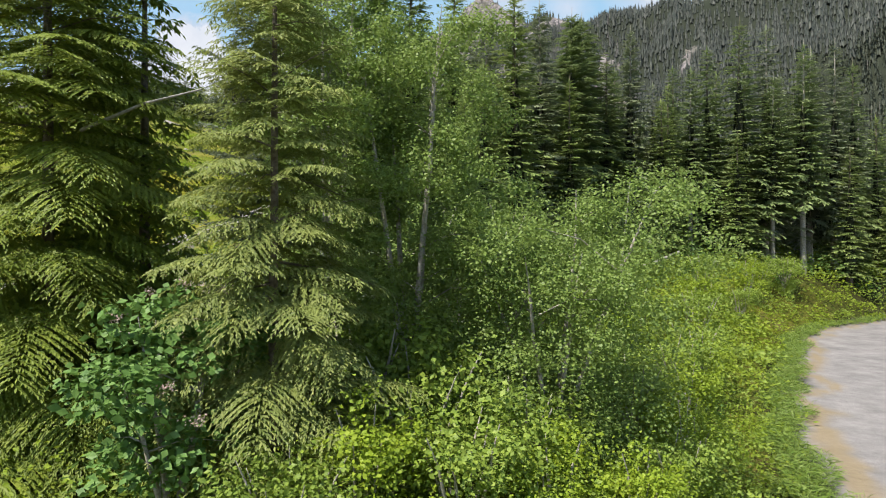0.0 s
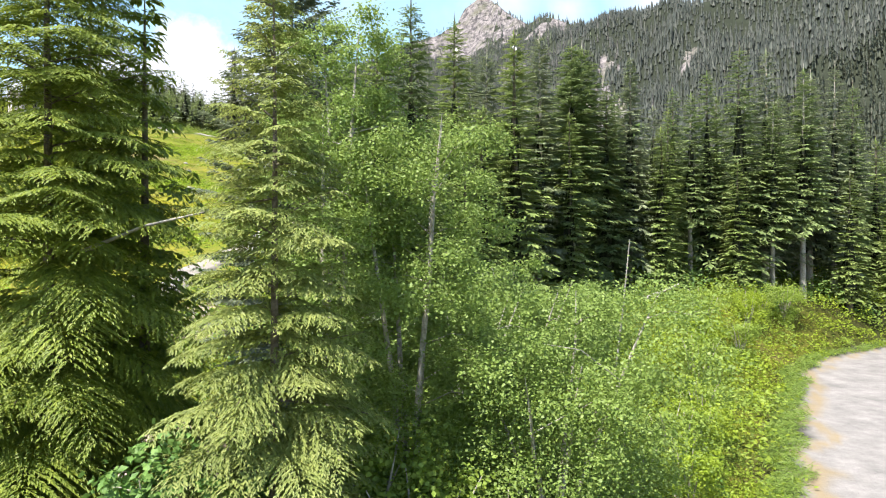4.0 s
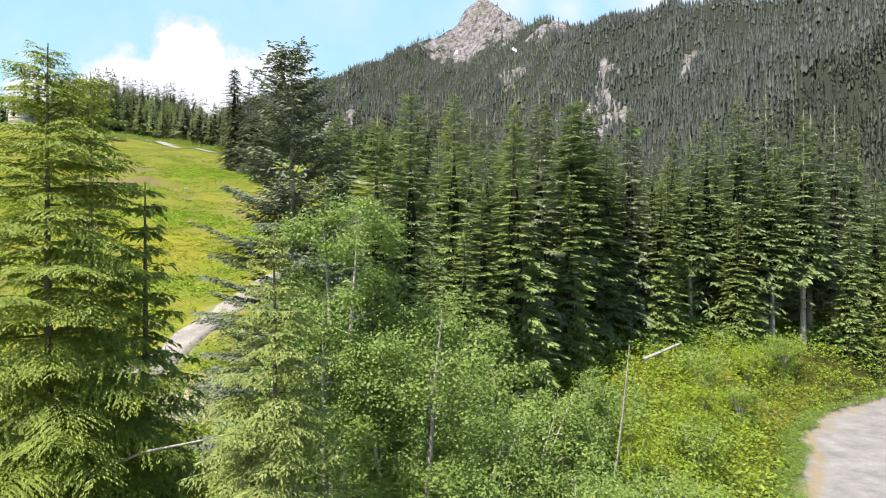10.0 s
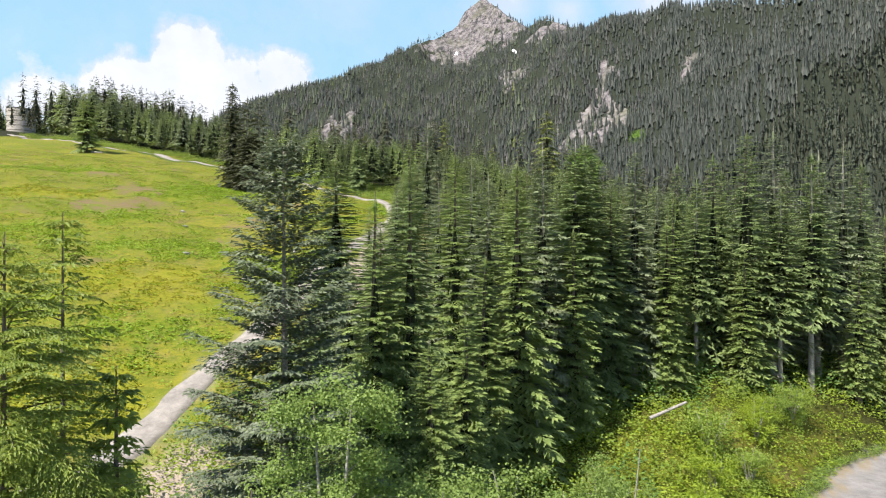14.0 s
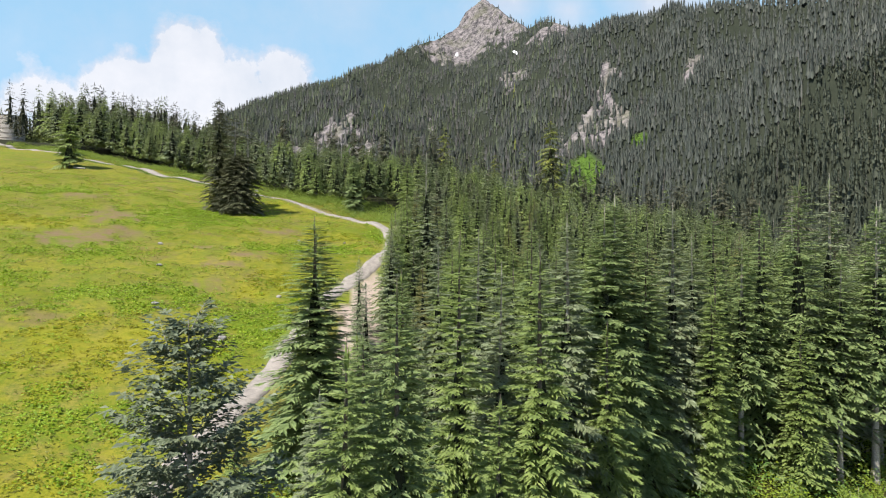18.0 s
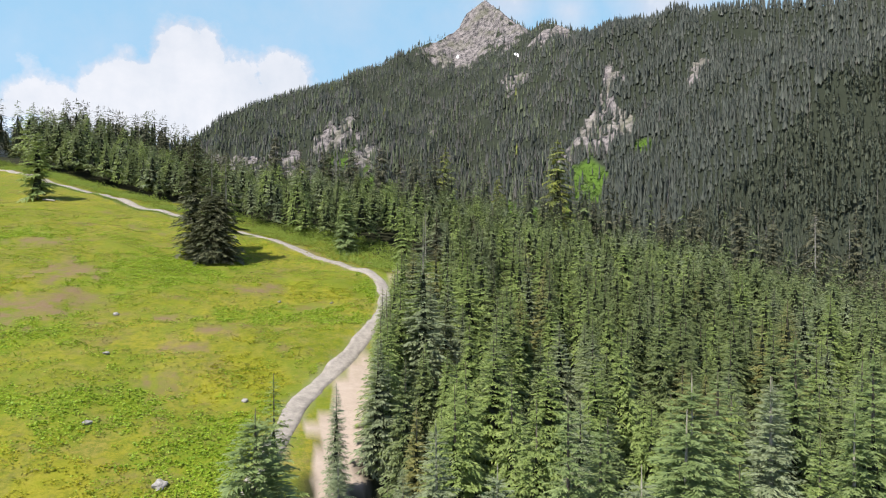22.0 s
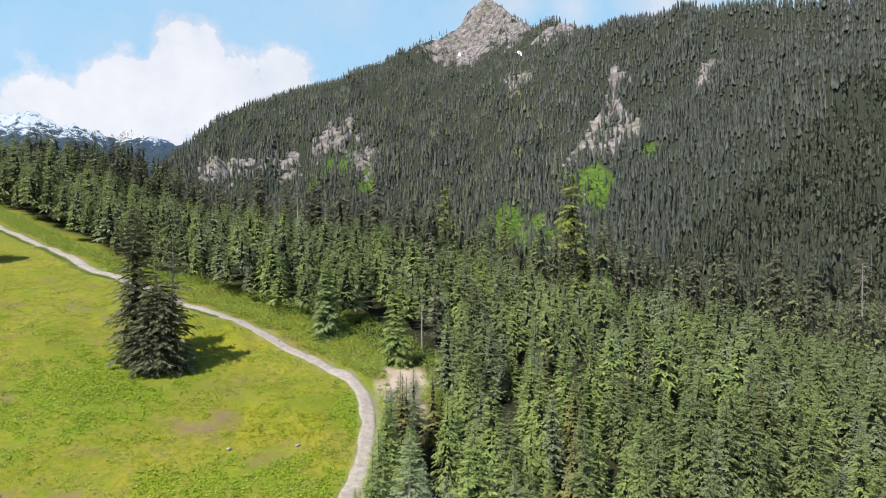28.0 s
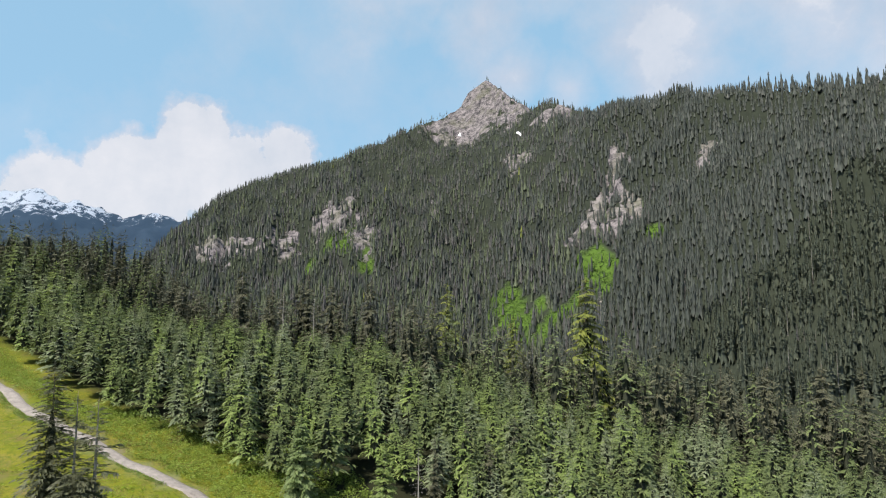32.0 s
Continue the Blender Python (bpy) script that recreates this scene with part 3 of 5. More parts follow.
def conifer_sprays(rng, h, radius, start, branches, per, spray, low=-12, high=38, droop=0.25, shape=0.85, fan=0.34, gaps=0.0, tilt=0.4, wide=0.42, sag=0.1, pad=(0.8, 0.42), face=0.5, hang=0.6, inner=0.14, tight=0.6):
    """Needle sprays on whorled branches. Returns leaf corners and each branch's root and tip."""
    s = start + (1 - start) * (np.arange(branches) + rng.uniform(0, 1, branches)) / branches
    s = 1 - (1 - s) ** 1.3
    step = max(min(0.6, h / 22), h / 44)
    whorl = np.round(s * h / step) * step / h
    s = np.clip(tight * whorl + (1 - tight) * s, start, 0.995)
    az = np.arange(branches) * 2.399 + rng.normal(0, 0.5, branches)
    lobes = 1 + 0.16 * np.sin(az * 2 + rng.uniform(0, 6)) + 0.1 * np.sin(s * 17 + az)
    reach = radius * ((1 - s) / (1 - start)) ** shape * rng.uniform(0.72, 1.12, branches) * lobes + 0.05 * radius
    if gaps:
        reach = reach * np.where(rng.uniform(0, 1, branches) < gaps, rng.uniform(0.3, 0.7, branches), 1)
    e = np.radians(low + (high - low) * s ** 1.3 + rng.normal(0, 5, branches))
    out = np.stack([np.cos(az), np.sin(az), 0 * az], 1)
    perp = np.stack([-np.sin(az), np.cos(az), 0 * az], 1)
    count = np.maximum(3, (per * (0.25 + 0.75 * reach / radius)).astype(int))
    b = np.repeat(np.arange(branches), count)
    n = len(b)
    t = rng.uniform(0.04, 1, n) ** 0.48
    lat = rng.uniform(-1, 1, n)
    L = reach[b]
    rise = np.tan(e[b]) * L * t * 0.9 - droop * L * t * t
    p = out[b] * (L * t)[:, None] + perp[b] * (lat * fan * L * (1.08 - t) * np.minimum(1, 2.2 * t))[:, None]
    p[:, 2] += s[b] * h + rise - 0.10 * np.abs(lat) * L * (1 - t)
    aim = out[b] * (1.0 - 0.55 * np.abs(lat))[:, None] + perp[b] * (lat * 0.9)[:, None] + rng.normal(0, 0.18, (n, 3))
    aim[:, 2] += np.tan(e[b]) * 0.35 - hang * rng.uniform(0.2, 1.8, n)
    ln = spray * rng.uniform(0.7, 1.35, n) * np.clip(0.3 + 0.9 * L / radius, 0.3, 1.0)
    leaf = kites(p, aim, ln, ln * wide, rng, tilt, sag, out[b] * (face * rng.uniform(0.5, 1.4, n))[:, None] + (0, 0, 1))
    root = np.stack([0 * s, 0 * s, s * h], 1)
    if inner:
        m = int(inner * n)
        k = rng.randint(branches, size=m)
        f = rng.uniform(0.08, 0.55, m)
        q = out[k] * (reach[k] * f)[:, None] + perp[k] * (rng.uniform(-0.3, 0.3, m) * reach[k] * f)[:, None]
        q[:, 2] += s[k] * h + np.tan(e[k]) * reach[k] * f
        fall = out[k] * 0.5 + rng.normal(0, 0.3, (m, 3)) - (0, 0, 0.8)
        size = spray * 1.9 * rng.uniform(0.7, 1.3, m) * np.clip(0.25 + 0.9 * reach[k] / radius, 0.25, 1.0)
        leaf = np.concatenate([leaf, kites(q, fall, size, size * 0.55, rng, 0.3, 0.1, out[k] + (0, 0, 0.5))])
    if pad:
        way = out + np.stack([0 * s, 0 * s, np.tan(e) * 0.9 - droop * 0.7 - 0.25], 1)
        leaf = np.concatenate([leaf, kites(root, way, reach * pad[0], reach * pad[1], rng, 0.18, 0.1, out * 0.35 + (0, 0, 1))])
    tip = out * (reach * 0.92)[:, None] + root + np.stack([0 * s, 0 * s, np.tan(e) * reach * 0.83 - droop * reach * 0.85], 1)
    return leaf, root, tip


def tube(points, radii, sides=7):
    """A tapered round bar along points, closed by its end rings."""
    pts, out = np.asarray(points, float), []
    for i, p in enumerate(pts):
        d = unit(pts[min(i + 1, len(pts) - 1)] - pts[max(i - 1, 0)])
        a = unit(np.cross(d, (0.31, 0.95, 0.05) if abs(d[1]) < 0.9 else (1, 0, 0)))
        c = np.cross(d, a)
        ang = np.arange(sides) * 2 * np.pi / sides
        out.append(p + radii[i] * (np.cos(ang)[:, None] * a + np.sin(ang)[:, None] * c))
    verts = np.concatenate(out)
    i, j = np.meshgrid(np.arange(len(pts) - 1), np.arange(sides), indexing="ij")
    i, j = i.ravel(), j.ravel()
    k = (j + 1) % sides
    return verts, np.stack([i * sides + j, i * sides + k, (i + 1) * sides + k, (i + 1) * sides + j], 1)


def tubes(list_of):
    vs, fs, n = [], [], 0
    for v, f in list_of:
        vs.append(v)
        fs.append(f + n)
        n += len(v)
    return np.concatenate(vs), np.concatenate(fs)


def trunk_mesh(rng, h, r, bend=0.02, name="trunk", material=None, sides=8):
    t = np.linspace(-0.03, 1, 9)
    wob = np.cumsum(rng.normal(0, bend * h * 0.12, (9, 2)), 0) * np.linspace(0, 1, 9)[:, None]
    wob = wob * (1 - t[:, None]) * 1.5
    pts = np.stack([wob[:, 0], wob[:, 1], t * h], 1)
    rad = r * (1 - np.clip(t, 0, 1)) ** 0.85 + 0.012
    rad[0] *= 1.35
    return link_mesh(name, *tube(pts, rad, sides), material or BARK, True)


def part(name, mesh, parent, label=""):
    ob = new(name, mesh)
    ob.parent = parent
    return tagged(ob, label) if label else ob


def sticks(rng, root, tip, r0, keep, parent, sag=0.1, material=None, name="limb", label=""):
    for a, b in zip(root[keep], tip[keep]):
        m = (a + b) / 2 + (0, 0, sag * np.linalg.norm(b - a) * 0.5)
        ln = np.linalg.norm(b - a)
        v, f = tube([a, m, b], [r0 * (0.4 + 0.12 * ln), r0 * 0.5 * (0.4 + 0.1 * ln), r0 * 0.2], 4)
        part(name, link_mesh(name, v, f, material or BARK, True), parent, label)


def conifer(name, seed, h, radius, needles, label, start=0.08, branches=90, per=26, spray=0.34, trunk_r=None, bark=None, limbs=0, dead_limbs=0, group="", category="conifer", shape=0.85, feather=False, ragged=0.25, whorled=None, **kw):
    """A standing conifer at the origin: trunk, crown and, on the nearest ones, limbs."""
    rng = np.random.RandomState(seed)
    tree = new(name)
    tree.empty_display_size = 0.3
    if whorled:
        leaf, root = fir_crown(rng, h * 0.985, radius, start, *whorled, shape=shape, ragged=ragged, **kw), np.zeros((0, 3))
        if limbs:
            az, zz = rng.uniform(0, 6.283, limbs), rng.uniform(start, 0.9, limbs)
            root = np.stack([0 * az, 0 * az, zz * h], 1)
            tip = root + np.stack([np.cos(az), np.sin(az), 0 * az - 0.12], 1) * (radius * 0.8 * (1 - zz) ** shape)[:, None]
    elif feather:
        leaf, root, tip = fan_boughs(rng, h * 0.985, radius, start, branches, spray, per, shape=shape, **kw)
    else:
        leaf, root, tip = conifer_sprays(rng, h * 0.985, radius, start, branches, per, spray, shape=shape, **kw)
    part("trunk", trunk_mesh(rng, h, trunk_r or 0.011 * h + 0.02, material=bark or BARK), tree)
    crown = link_mesh("crown", leaf, quad_rows(len(leaf) // 4), needles)
    part("crown", shade_core(crown) if kw.get("core", 1 if whorled else 0) else crown, tree)
    if limbs:
        sticks(rng, root, tip, 0.045, rng.permutation(len(root))[:limbs], tree, material=bark or BARK)
    if dead_limbs:
        n = dead_limbs
        az, zz = rng.uniform(0, 6.28, n), rng.uniform(0.1, start + 0.05, n) * h
        a = np.stack([0 * az, 0 * az, zz], 1)
        ln = radius * rng.uniform(0.25, 0.6, n)
        b = a + np.stack([np.cos(az) * ln, np.sin(az) * ln, -0.15 * ln], 1)
        sticks(rng, a, b, 0.03, np.arange(n), tree, material=DEAD, name="dead_limb", label="bare grey broken limb")
    return tagged(tree, label, category, group)


def place(tree, x, y, rz=0.0, s=1.0, sink=0.1):
    """Set a thing on the ground."""
    tree.matrix_basis = pose(x, y, float(ground_z(x, y)) - sink, 0, 0, rz) @ Matrix.Scale(s, 4)
    return tree


def stand_copy(tree, x, y, rz, s, wide=1.0, sink=0.1):
    ob = copy_thing(tree, Matrix())
    ob.matrix_basis = pose(x, y, float(ground_z(x, y)) - sink, 0, 0, rz) @ Matrix.Diagonal((s * wide, s * wide, s, 1))
    return ob


def broadleaf(name, seed, h, spread, leaves, label, stems=4, leaf=0.1, clumps=120, per=90, crown_low=0.3, lean=0.25, material=None, bark=None, category="tree", twigs=True, clump=0.17):
    """A many-stemmed alder or tall shrub: bent stems, twigs, and leaves in clumps at the twig ends."""
    rng = np.random.RandomState(seed)
    tree = new(name)
    tree.empty_display_size = 0.3
    ends = []
    for i in range(stems):
        az = i * 6.283 / stems + rng.normal(0, 0.4)
        t = np.linspace(0, 1, 7)
        top = h * rng.uniform(0.72, 1.0) if i else h * 0.97
        off = spread * lean * rng.uniform(0.5, 1.3)
        px = np.cos(az) * off * t ** 1.3 + np.cumsum(rng.normal(0, 0.05, 7)) * t
        py = np.sin(az) * off * t ** 1.3 + np.cumsum(rng.normal(0, 0.05, 7)) * t
        pts = np.stack([px, py, t * top - 0.25], 1)
        v, f = tube(pts, (0.016 * h * 0.5 + 0.02) * (1 - t) ** 0.7 + 0.008, 6)
        part("stem", link_mesh("stem", v, f, bark or BARK_PALE, True), tree)
        ends.append(pts)
    centres = []
    for c in range(clumps):
        pts = ends[rng.randint(stems)]
        f = crown_low + (1 - crown_low) * rng.uniform(0, 1) ** 0.8
        k = f * 6
        i = min(int(k), 5)
        root = pts[i] + (pts[i + 1] - pts[i]) * (k - i)
        az = rng.uniform(0, 6.283)
        bulge = math.sin(math.pi * min(1, max(0.12, (f - crown_low * 0.6) / (1.06 - crown_low * 0.6)))) ** 0.7
        ln = spread * bulge * rng.uniform(0.25, 0.85)
        tip = root + np.array([math.cos(az) * ln, math.sin(az) * ln, ln * rng.uniform(0.0, 0.55)])
        centres.append(tip)
        if twigs and c % 4 == 0:
            v, f = tube([root, (root + tip) / 2 + (0, 0, 0.12 * ln), tip], [0.022, 0.014, 0.005], 4)
            part("limb", link_mesh("limb", v, f, bark or BARK_PALE, True), tree)
    centres = np.array(centres)
    n = clumps * per
    c = np.repeat(centres, per, 0)
    size = np.repeat(rng.uniform(0.6, 1.2, clumps), per) * spread * clump
    p = c + rng.normal(0, 1, (n, 3)) * size[:, None] * (0.75, 0.75, 0.5)
    way = rng.normal(0, 1, (n, 3)) * (1, 1, 0.5)
    ln = leaf * rng.uniform(0.6, 1.3, n)
    part("crown", link_mesh("crown", kites(p, way, ln, ln * 0.72, rng, 0.55, 0.1, unit(p - c) * 0.9 + (0, 0, 0.8)), quad_rows(n), material or ALDER), tree)
    return tagged(tree, label, category)


def leaf_clumps(name, x, y, size, tall, per, leaf, material, label, category, seed, wide=0.6, lift=0.0, tilt=0.5, steep=0.6, face=1.0):
    """Undergrowth over many places, joined as one growth."""
    rng = np.random.RandomState(seed)
    n = len(x)
    z = ground_z(x, y)
    m = n * per
    c = np.repeat(np.stack([x, y, z], 1), per, 0)
    sz, tl = np.repeat(np.broadcast_to(size, n), per), np.repeat(np.broadcast_to(tall, n), per)
    a, q = rng.uniform(0, 6.283, m), rng.uniform(0, 1, m) ** 0.5
    hgt = rng.uniform(0.1, 1, m) ** 0.7
    dome = np.sqrt(np.maximum(0.05, 1 - (0.9 * q) ** 2))
    p = c + np.stack([np.cos(a) * q * sz, np.sin(a) * q * sz, tl * hgt * dome + lift], 1)
    way = np.stack([np.cos(a), np.sin(a), 0 * a + 0.25], 1) + rng.normal(0, 0.6, (m, 3)) * (1, 1, steep)
    ln = np.repeat(np.broadcast_to(leaf, n), per) * rng.uniform(0.65, 1.3, m)
    me = link_mesh(name, kites(p, way, ln, ln * wide, rng, tilt, 0.15, np.stack([np.cos(a) * q * face, np.sin(a) * q * face, 0 * a + 0.8], 1)), quad_rows(m), material)
    return tagged(new(name, me), label, category, kind="stuff")


def boulder(name, x, y, size, label, seed, flat=0.65):
    """A weathered stone, half sunk."""
    bm = bmesh.new()
    bmesh.ops.create_icosphere(bm, subdivisions=3, radius=1.0)
    off = Vector((seed * 3.7, seed * 1.3, 0))
    for v in bm.verts:
        d = noise.noise(v.co * 1.1 + off) * 0.45 + noise.noise(v.co * 3 + off) * 0.14
        v.co *= 1 + d
        v.co.z *= flat
    me = bpy.data.meshes.new(name)
    bm.to_mesh(me)
    bm.free()
    me.materials.append(STONE)
    ob = tagged(new(name, me), label, "stone")
    ob.matrix_basis = pose(x, y, float(ground_z(x, y)) + size * 0.12, 0, 0, seed * 47) @ Matrix.Scale(size, 4)
    return ob


def jitter(x0, x1, y0, y1, step, rng):
    gx, gy = np.meshgrid(np.arange(x0, x1, step), np.arange(y0, y1, step))
    return (gx + rng.uniform(-0.45, 0.45, gx.shape) * step).ravel(), (gy + rng.uniform(-0.45, 0.45, gx.shape) * step).ravel()


# ---- the trees at the start of the flight ----
place(conifer("hemlock_tree", 1, 18.2, 4.7, HEMLOCK, "tall hemlock with drooping bright green feathery branches", 0.02, 400, 0.047, 0.105, limbs=60, feather=True, droop=0.4, low=2, high=34, shape=0.62, gaps=0.15, nod=0.3, tight=0.25, lateral=0.5, wide=0.4, trunk_r=0.17), -9.6, 15.4)
place(conifer("hemlock_tree", 2, 14.5, 3.0, HEMLOCK_PALE, "pale green young hemlock with dense layered branches", 0.0, 380, 0.042, 0.095, limbs=30, feather=True, droop=0.4, low=2, high=36, shape=0.7, nod=0.32, tight=0.25, lateral=0.5, wide=0.4, trunk_r=0.12), -3.4, 12.7, sink=0.6)
place(conifer("hemlock_tree", 3, 18.6, 3.6, HEMLOCK, "slim hemlock with thin nodding top among others", 0.05, 170, 0.09, 0.22, limbs=30, feather=True, droop=0.42, shape=0.7, gaps=0.2, nod=0.25, wide=0.4, tight=0.3, trunk_r=0.15), -11.4, 20.5, 40)
place(conifer("hemlock_tree", 4, 15, 2.6, HEMLOCK, "thin young hemlock with sparse top", 0.05, 130, 0.095, 0.24, limbs=25, feather=True, droop=0.4, shape=0.8, gaps=0.25), -8.0, 17.0, 90)
place(conifer("fir_tree", 5, 21.8, 4.9, FIR_GREY, "tall bluish fir with long stiff upswept limbs", 0.08, 260, 0.085, 0.26, limbs=50, feather=True, droop=0.1, low=4, high=46, shape=0.6, lateral=0.42, nod=0.1, gaps=0.2, trunk_r=0.26, bark=BARK_PALE), -7.0, 29.2)
place(broadleaf("alder_tree", 11, 15.3, 2.7, 0, "slender green alder with pale forked trunk", 3, 0.085, 150, 450, 0.2, 0.35, clump=0.15), -3.0, 17.2)
place(broadleaf("alder_tree", 12, 12.6, 3.4, 0, "leafy alder with pale bent stems", 5, 0.085, 170, 450, 0.12, 0.4, clump=0.14), -0.9, 17.4)
place(broadleaf("alder_shrub", 13, 8.3, 3.6, 0, "wide bushy alder with grey twisting limbs", 6, 0.085, 180, 420, 0.02, 0.6, category="shrub"), 2.9, 16.9)
low_alder = broadleaf("alder_shrub", 18, 7.2, 3.0, 0, "fresh green alder shrub in front of the forest edge", 6, 0.15, 110, 150, 0.1, 0.6, category="shrub")
for n, (x, y, s) in enumerate([(3.4, 28, 1.0), (5.8, 30.5, 0.9), (1.8, 31.5, 1.1), (8.4, 36, 0.85), (-1.6, 28.5, 1.1)]):
    stand_copy(low_alder, x, y, n * 83, s)
place(low_alder, 0.9, 25)
elder = place(broadleaf("elder_shrub", 14, 5.4, 1.7, 0, "deep green elder shrub with pinkish flower heads", 5, 0.17, 90, 45, 0.25, 0.5, material=SHRUB_DEEP, category="shrub"), -4.9, 11.4)

def flower_heads(shrub, n, seed):
    """Small domes of florets on the shrub's outer crown."""
    rng = np.random.RandomState(seed)
    for _ in range(n):
        a, z = rng.uniform(0, 6.283), rng.uniform(2.6, 5.0)
        c = np.array([math.cos(a) * 1.6, math.sin(a) * 1.6, z]) * (1, 1, 1) * (1 if z < 4.2 else np.array([0.6, 0.6, 1]))
        p = c + rng.normal(0, 0.07, (40, 3)) * (1, 1, 0.6)
        part("flower_head", link_mesh("flower_head", kites(p, rng.normal(0, 1, (40, 3)), 0.05, 0.04, rng, 0.8), quad_rows(40), FLORETS), shrub, "pinkish cream flower head")


flower_heads(elder, 12, 17)
bush = broadleaf("salmonberry_bush", 15, 3.2, 1.5, 0, "bright yellow-green leafy bush on the bank", 7, 0.095, 55, 105, 0.05, 0.6, material=SHRUB_YELLOW, category="shrub", twigs=False, clump=0.2)
leafy = broadleaf("thimbleberry_bush", 16, 3.0, 1.6, 0, "fresh green leafy bush on the bank", 7, 0.105, 55, 100, 0.05, 0.6, material=SHRUB_MID, category="shrub", twigs=False, clump=0.2)
BUSHES = [(-1.5, 11.6, 0, 1.05), (0.4, 11.9, 1, 1.1), (2.2, 12.3, 0, 1.0), (-0.6, 13.6, 1, 1.35), (1.6, 14.0, 1, 1.2), (4.2, 13.6, 0, 0.9), (5.6, 15.4, 1, 0.95), (-2.0, 15.3, 1, 1.5), (7.0, 18.2, 0, 1.0), (6.2, 20.6, 1, 1.2), (8.6, 22.4, 0, 1.1), (9.5, 26.0, 1, 1.2), (3.0, 10.9, 1, 0.8), (-2.6, 10.3, 1, 0.9), (11.6, 28.5, 0, 1.2), (13.0, 32.0, 1, 1.2), (5.0, 23.5, 0, 1.4), (10.5, 34.5, 0, 1.3), (15.5, 38.5, 1, 1.3), (19.0, 46.0, 0, 1.3), (7.0, 28.0, 1, 1.4), (24.0, 51.0, 1, 1.2), (28.0, 58.0, 0, 1.3), (21.5, 52.5, 1, 1.5), (34.0, 63.0, 1, 1.4), (4.8, 11.6, 0, 0.7)]
for n, (x, y, kind, s) in enumerate(BUSHES):
    stand_copy((bush, leafy)[kind], x, y, n * 71, s)
place(bush, 16.5, 42.0)
place(leafy, 31.0, 61.5)

# ---- the tall forest edge above the gravel road ----
def edge_firs(whorled, frond):
    grown = dict(whorled=whorled, frond=frond, broad=0.12, low=-0.12, high=0.4, tilt=0.2, hang=0.12, droop=0.2, shape=0.66, group="forest edge trees")
    return [
        conifer("fir_tree", 21, 26, 3.6, FIR, "tall dark green fir with layered branches at the forest edge", 0.03, dead_limbs=14, **grown),
        conifer("fir_tree", 22, 26, 3.1, FIR_BLUE, "tall grey-green fir with a narrow crown and bare lower trunk", 0.14, dead_limbs=22, bark=BARK_PALE, **grown),
        conifer("fir_tree", 23, 26, 3.3, FIR, "tall fir with a pale bare lower trunk", 0.3, dead_limbs=26, bark=BARK_PALE, trunk_r=0.3, **grown),
        conifer("fir_tree", 24, 26, 2.9, FIR_YOUNG, "fresh green fir with drooping branches", 0.06, **grown)]


tall_kinds, tall_behind = edge_firs((46, 10, 7), 0.24), edge_firs((38, 9, 4), 0.26)
# x, y, height of the top, kind, relative width
EDGE = [(-3.7, 36, 23.4, 3, 1), (-1.9, 37.5, 25.6, 0, 0.85), (-0.7, 32.5, 15.8, 3, 1.0), (1.2, 36.5, 16.8, 3, 0.9), (0.8, 45, 27.2, 3, 0.95), (3.4, 49, 25.9, 1, 0.9), (5.2, 46, 26.6, 3, 1.1),
        (8.2, 54, 29, 1, 0.95), (12.0, 59, 30, 2, 1.1), (13.8, 63, 31, 2, 1.1), (16, 62, 26.4, 0, 0.9), (19.2, 65, 30.4, 1, 0.9), (22.0, 64, 23, 3, 1), (24.5, 69, 26, 3, 0.95), (27.4, 70, 28, 2, 0.8), (30, 72, 31, 0, 1),
        (33.2, 71, 33.5, 0, 0.95), (36.5, 70, 27, 2, 0.8), (37.2, 73, 33.8, 1, 0.95), (40.4, 71, 31, 2, 0.9), (43.5, 75, 31.5, 1, 1), (47, 76, 32.8, 1, 0.9), (50.4, 78, 31, 0, 0.9), (54, 79, 24.5, 3, 1), (58, 82, 27, 0, 1), (63, 84, 29, 1, 1),
        (68, 88, 28, 0, 1), (-10.3, 62.4, 29.2, 0, 1.35), (-7.4, 72, 23.5, 1, 0.8), (-9.6, 41, 19, 3, 0.8), (-2.6, 108, 41, 1, 1.0), (-5.5, 52, 21.5, 3, 0.9), (-6.3, 44, 19.5, 1, 0.9), (2.5, 57, 28, 1, 0.9), (10, 68, 27, 0, 1), (15.5, 71, 28, 3, 1), (20, 74, 29, 0, 1), (25.5, 77, 28, 1, 1), (29, 80, 31, 0, 1), (34.5, 80, 30, 3, 1), (39, 82, 32, 0, 1), (44.5, 84, 31, 0, 1), (50, 87, 30, 3, 1), (56, 90, 29, 0, 1), (61, 93, 29, 1, 1), (17.6, 68, 24, 3, 0.9), (-4.6, 48, 22, 0, 0.9), (2.6, 41, 20, 3, 0.9), (10.5, 52.5, 22, 3, 0.9), (31.4, 67.5, 20, 3, 1), (45, 70, 19, 3, 1), (53, 74, 17, 3, 1.1), (59, 77, 19, 0, 1.1), (66, 80, 22, 0, 1), (-3.2, 60, 25, 3, 0.9), (7.5, 66, 29, 0, 0.9), (-0.5, 68, 27, 1, 0.9), (-9.9, 86, 25.6, 1, 0.62), (-4.6, 154, 37, 1, 0.9)]
for n, (x, y, top, kind, wide) in enumerate(EDGE):
    s = (top - float(ground_z(x, y))) / 26
    stand_copy((tall_kinds if y < 66 else tall_behind)[kind], x, y, n * 77, s, 1.22 * wide * (0.55 + 0.45 / max(s, 0.3)) if s < 1 else 1.22 * wide)
for n, tree in enumerate(tall_kinds + tall_behind):
    place(tree, 72 + 5 * n, 92 + 4 * n)

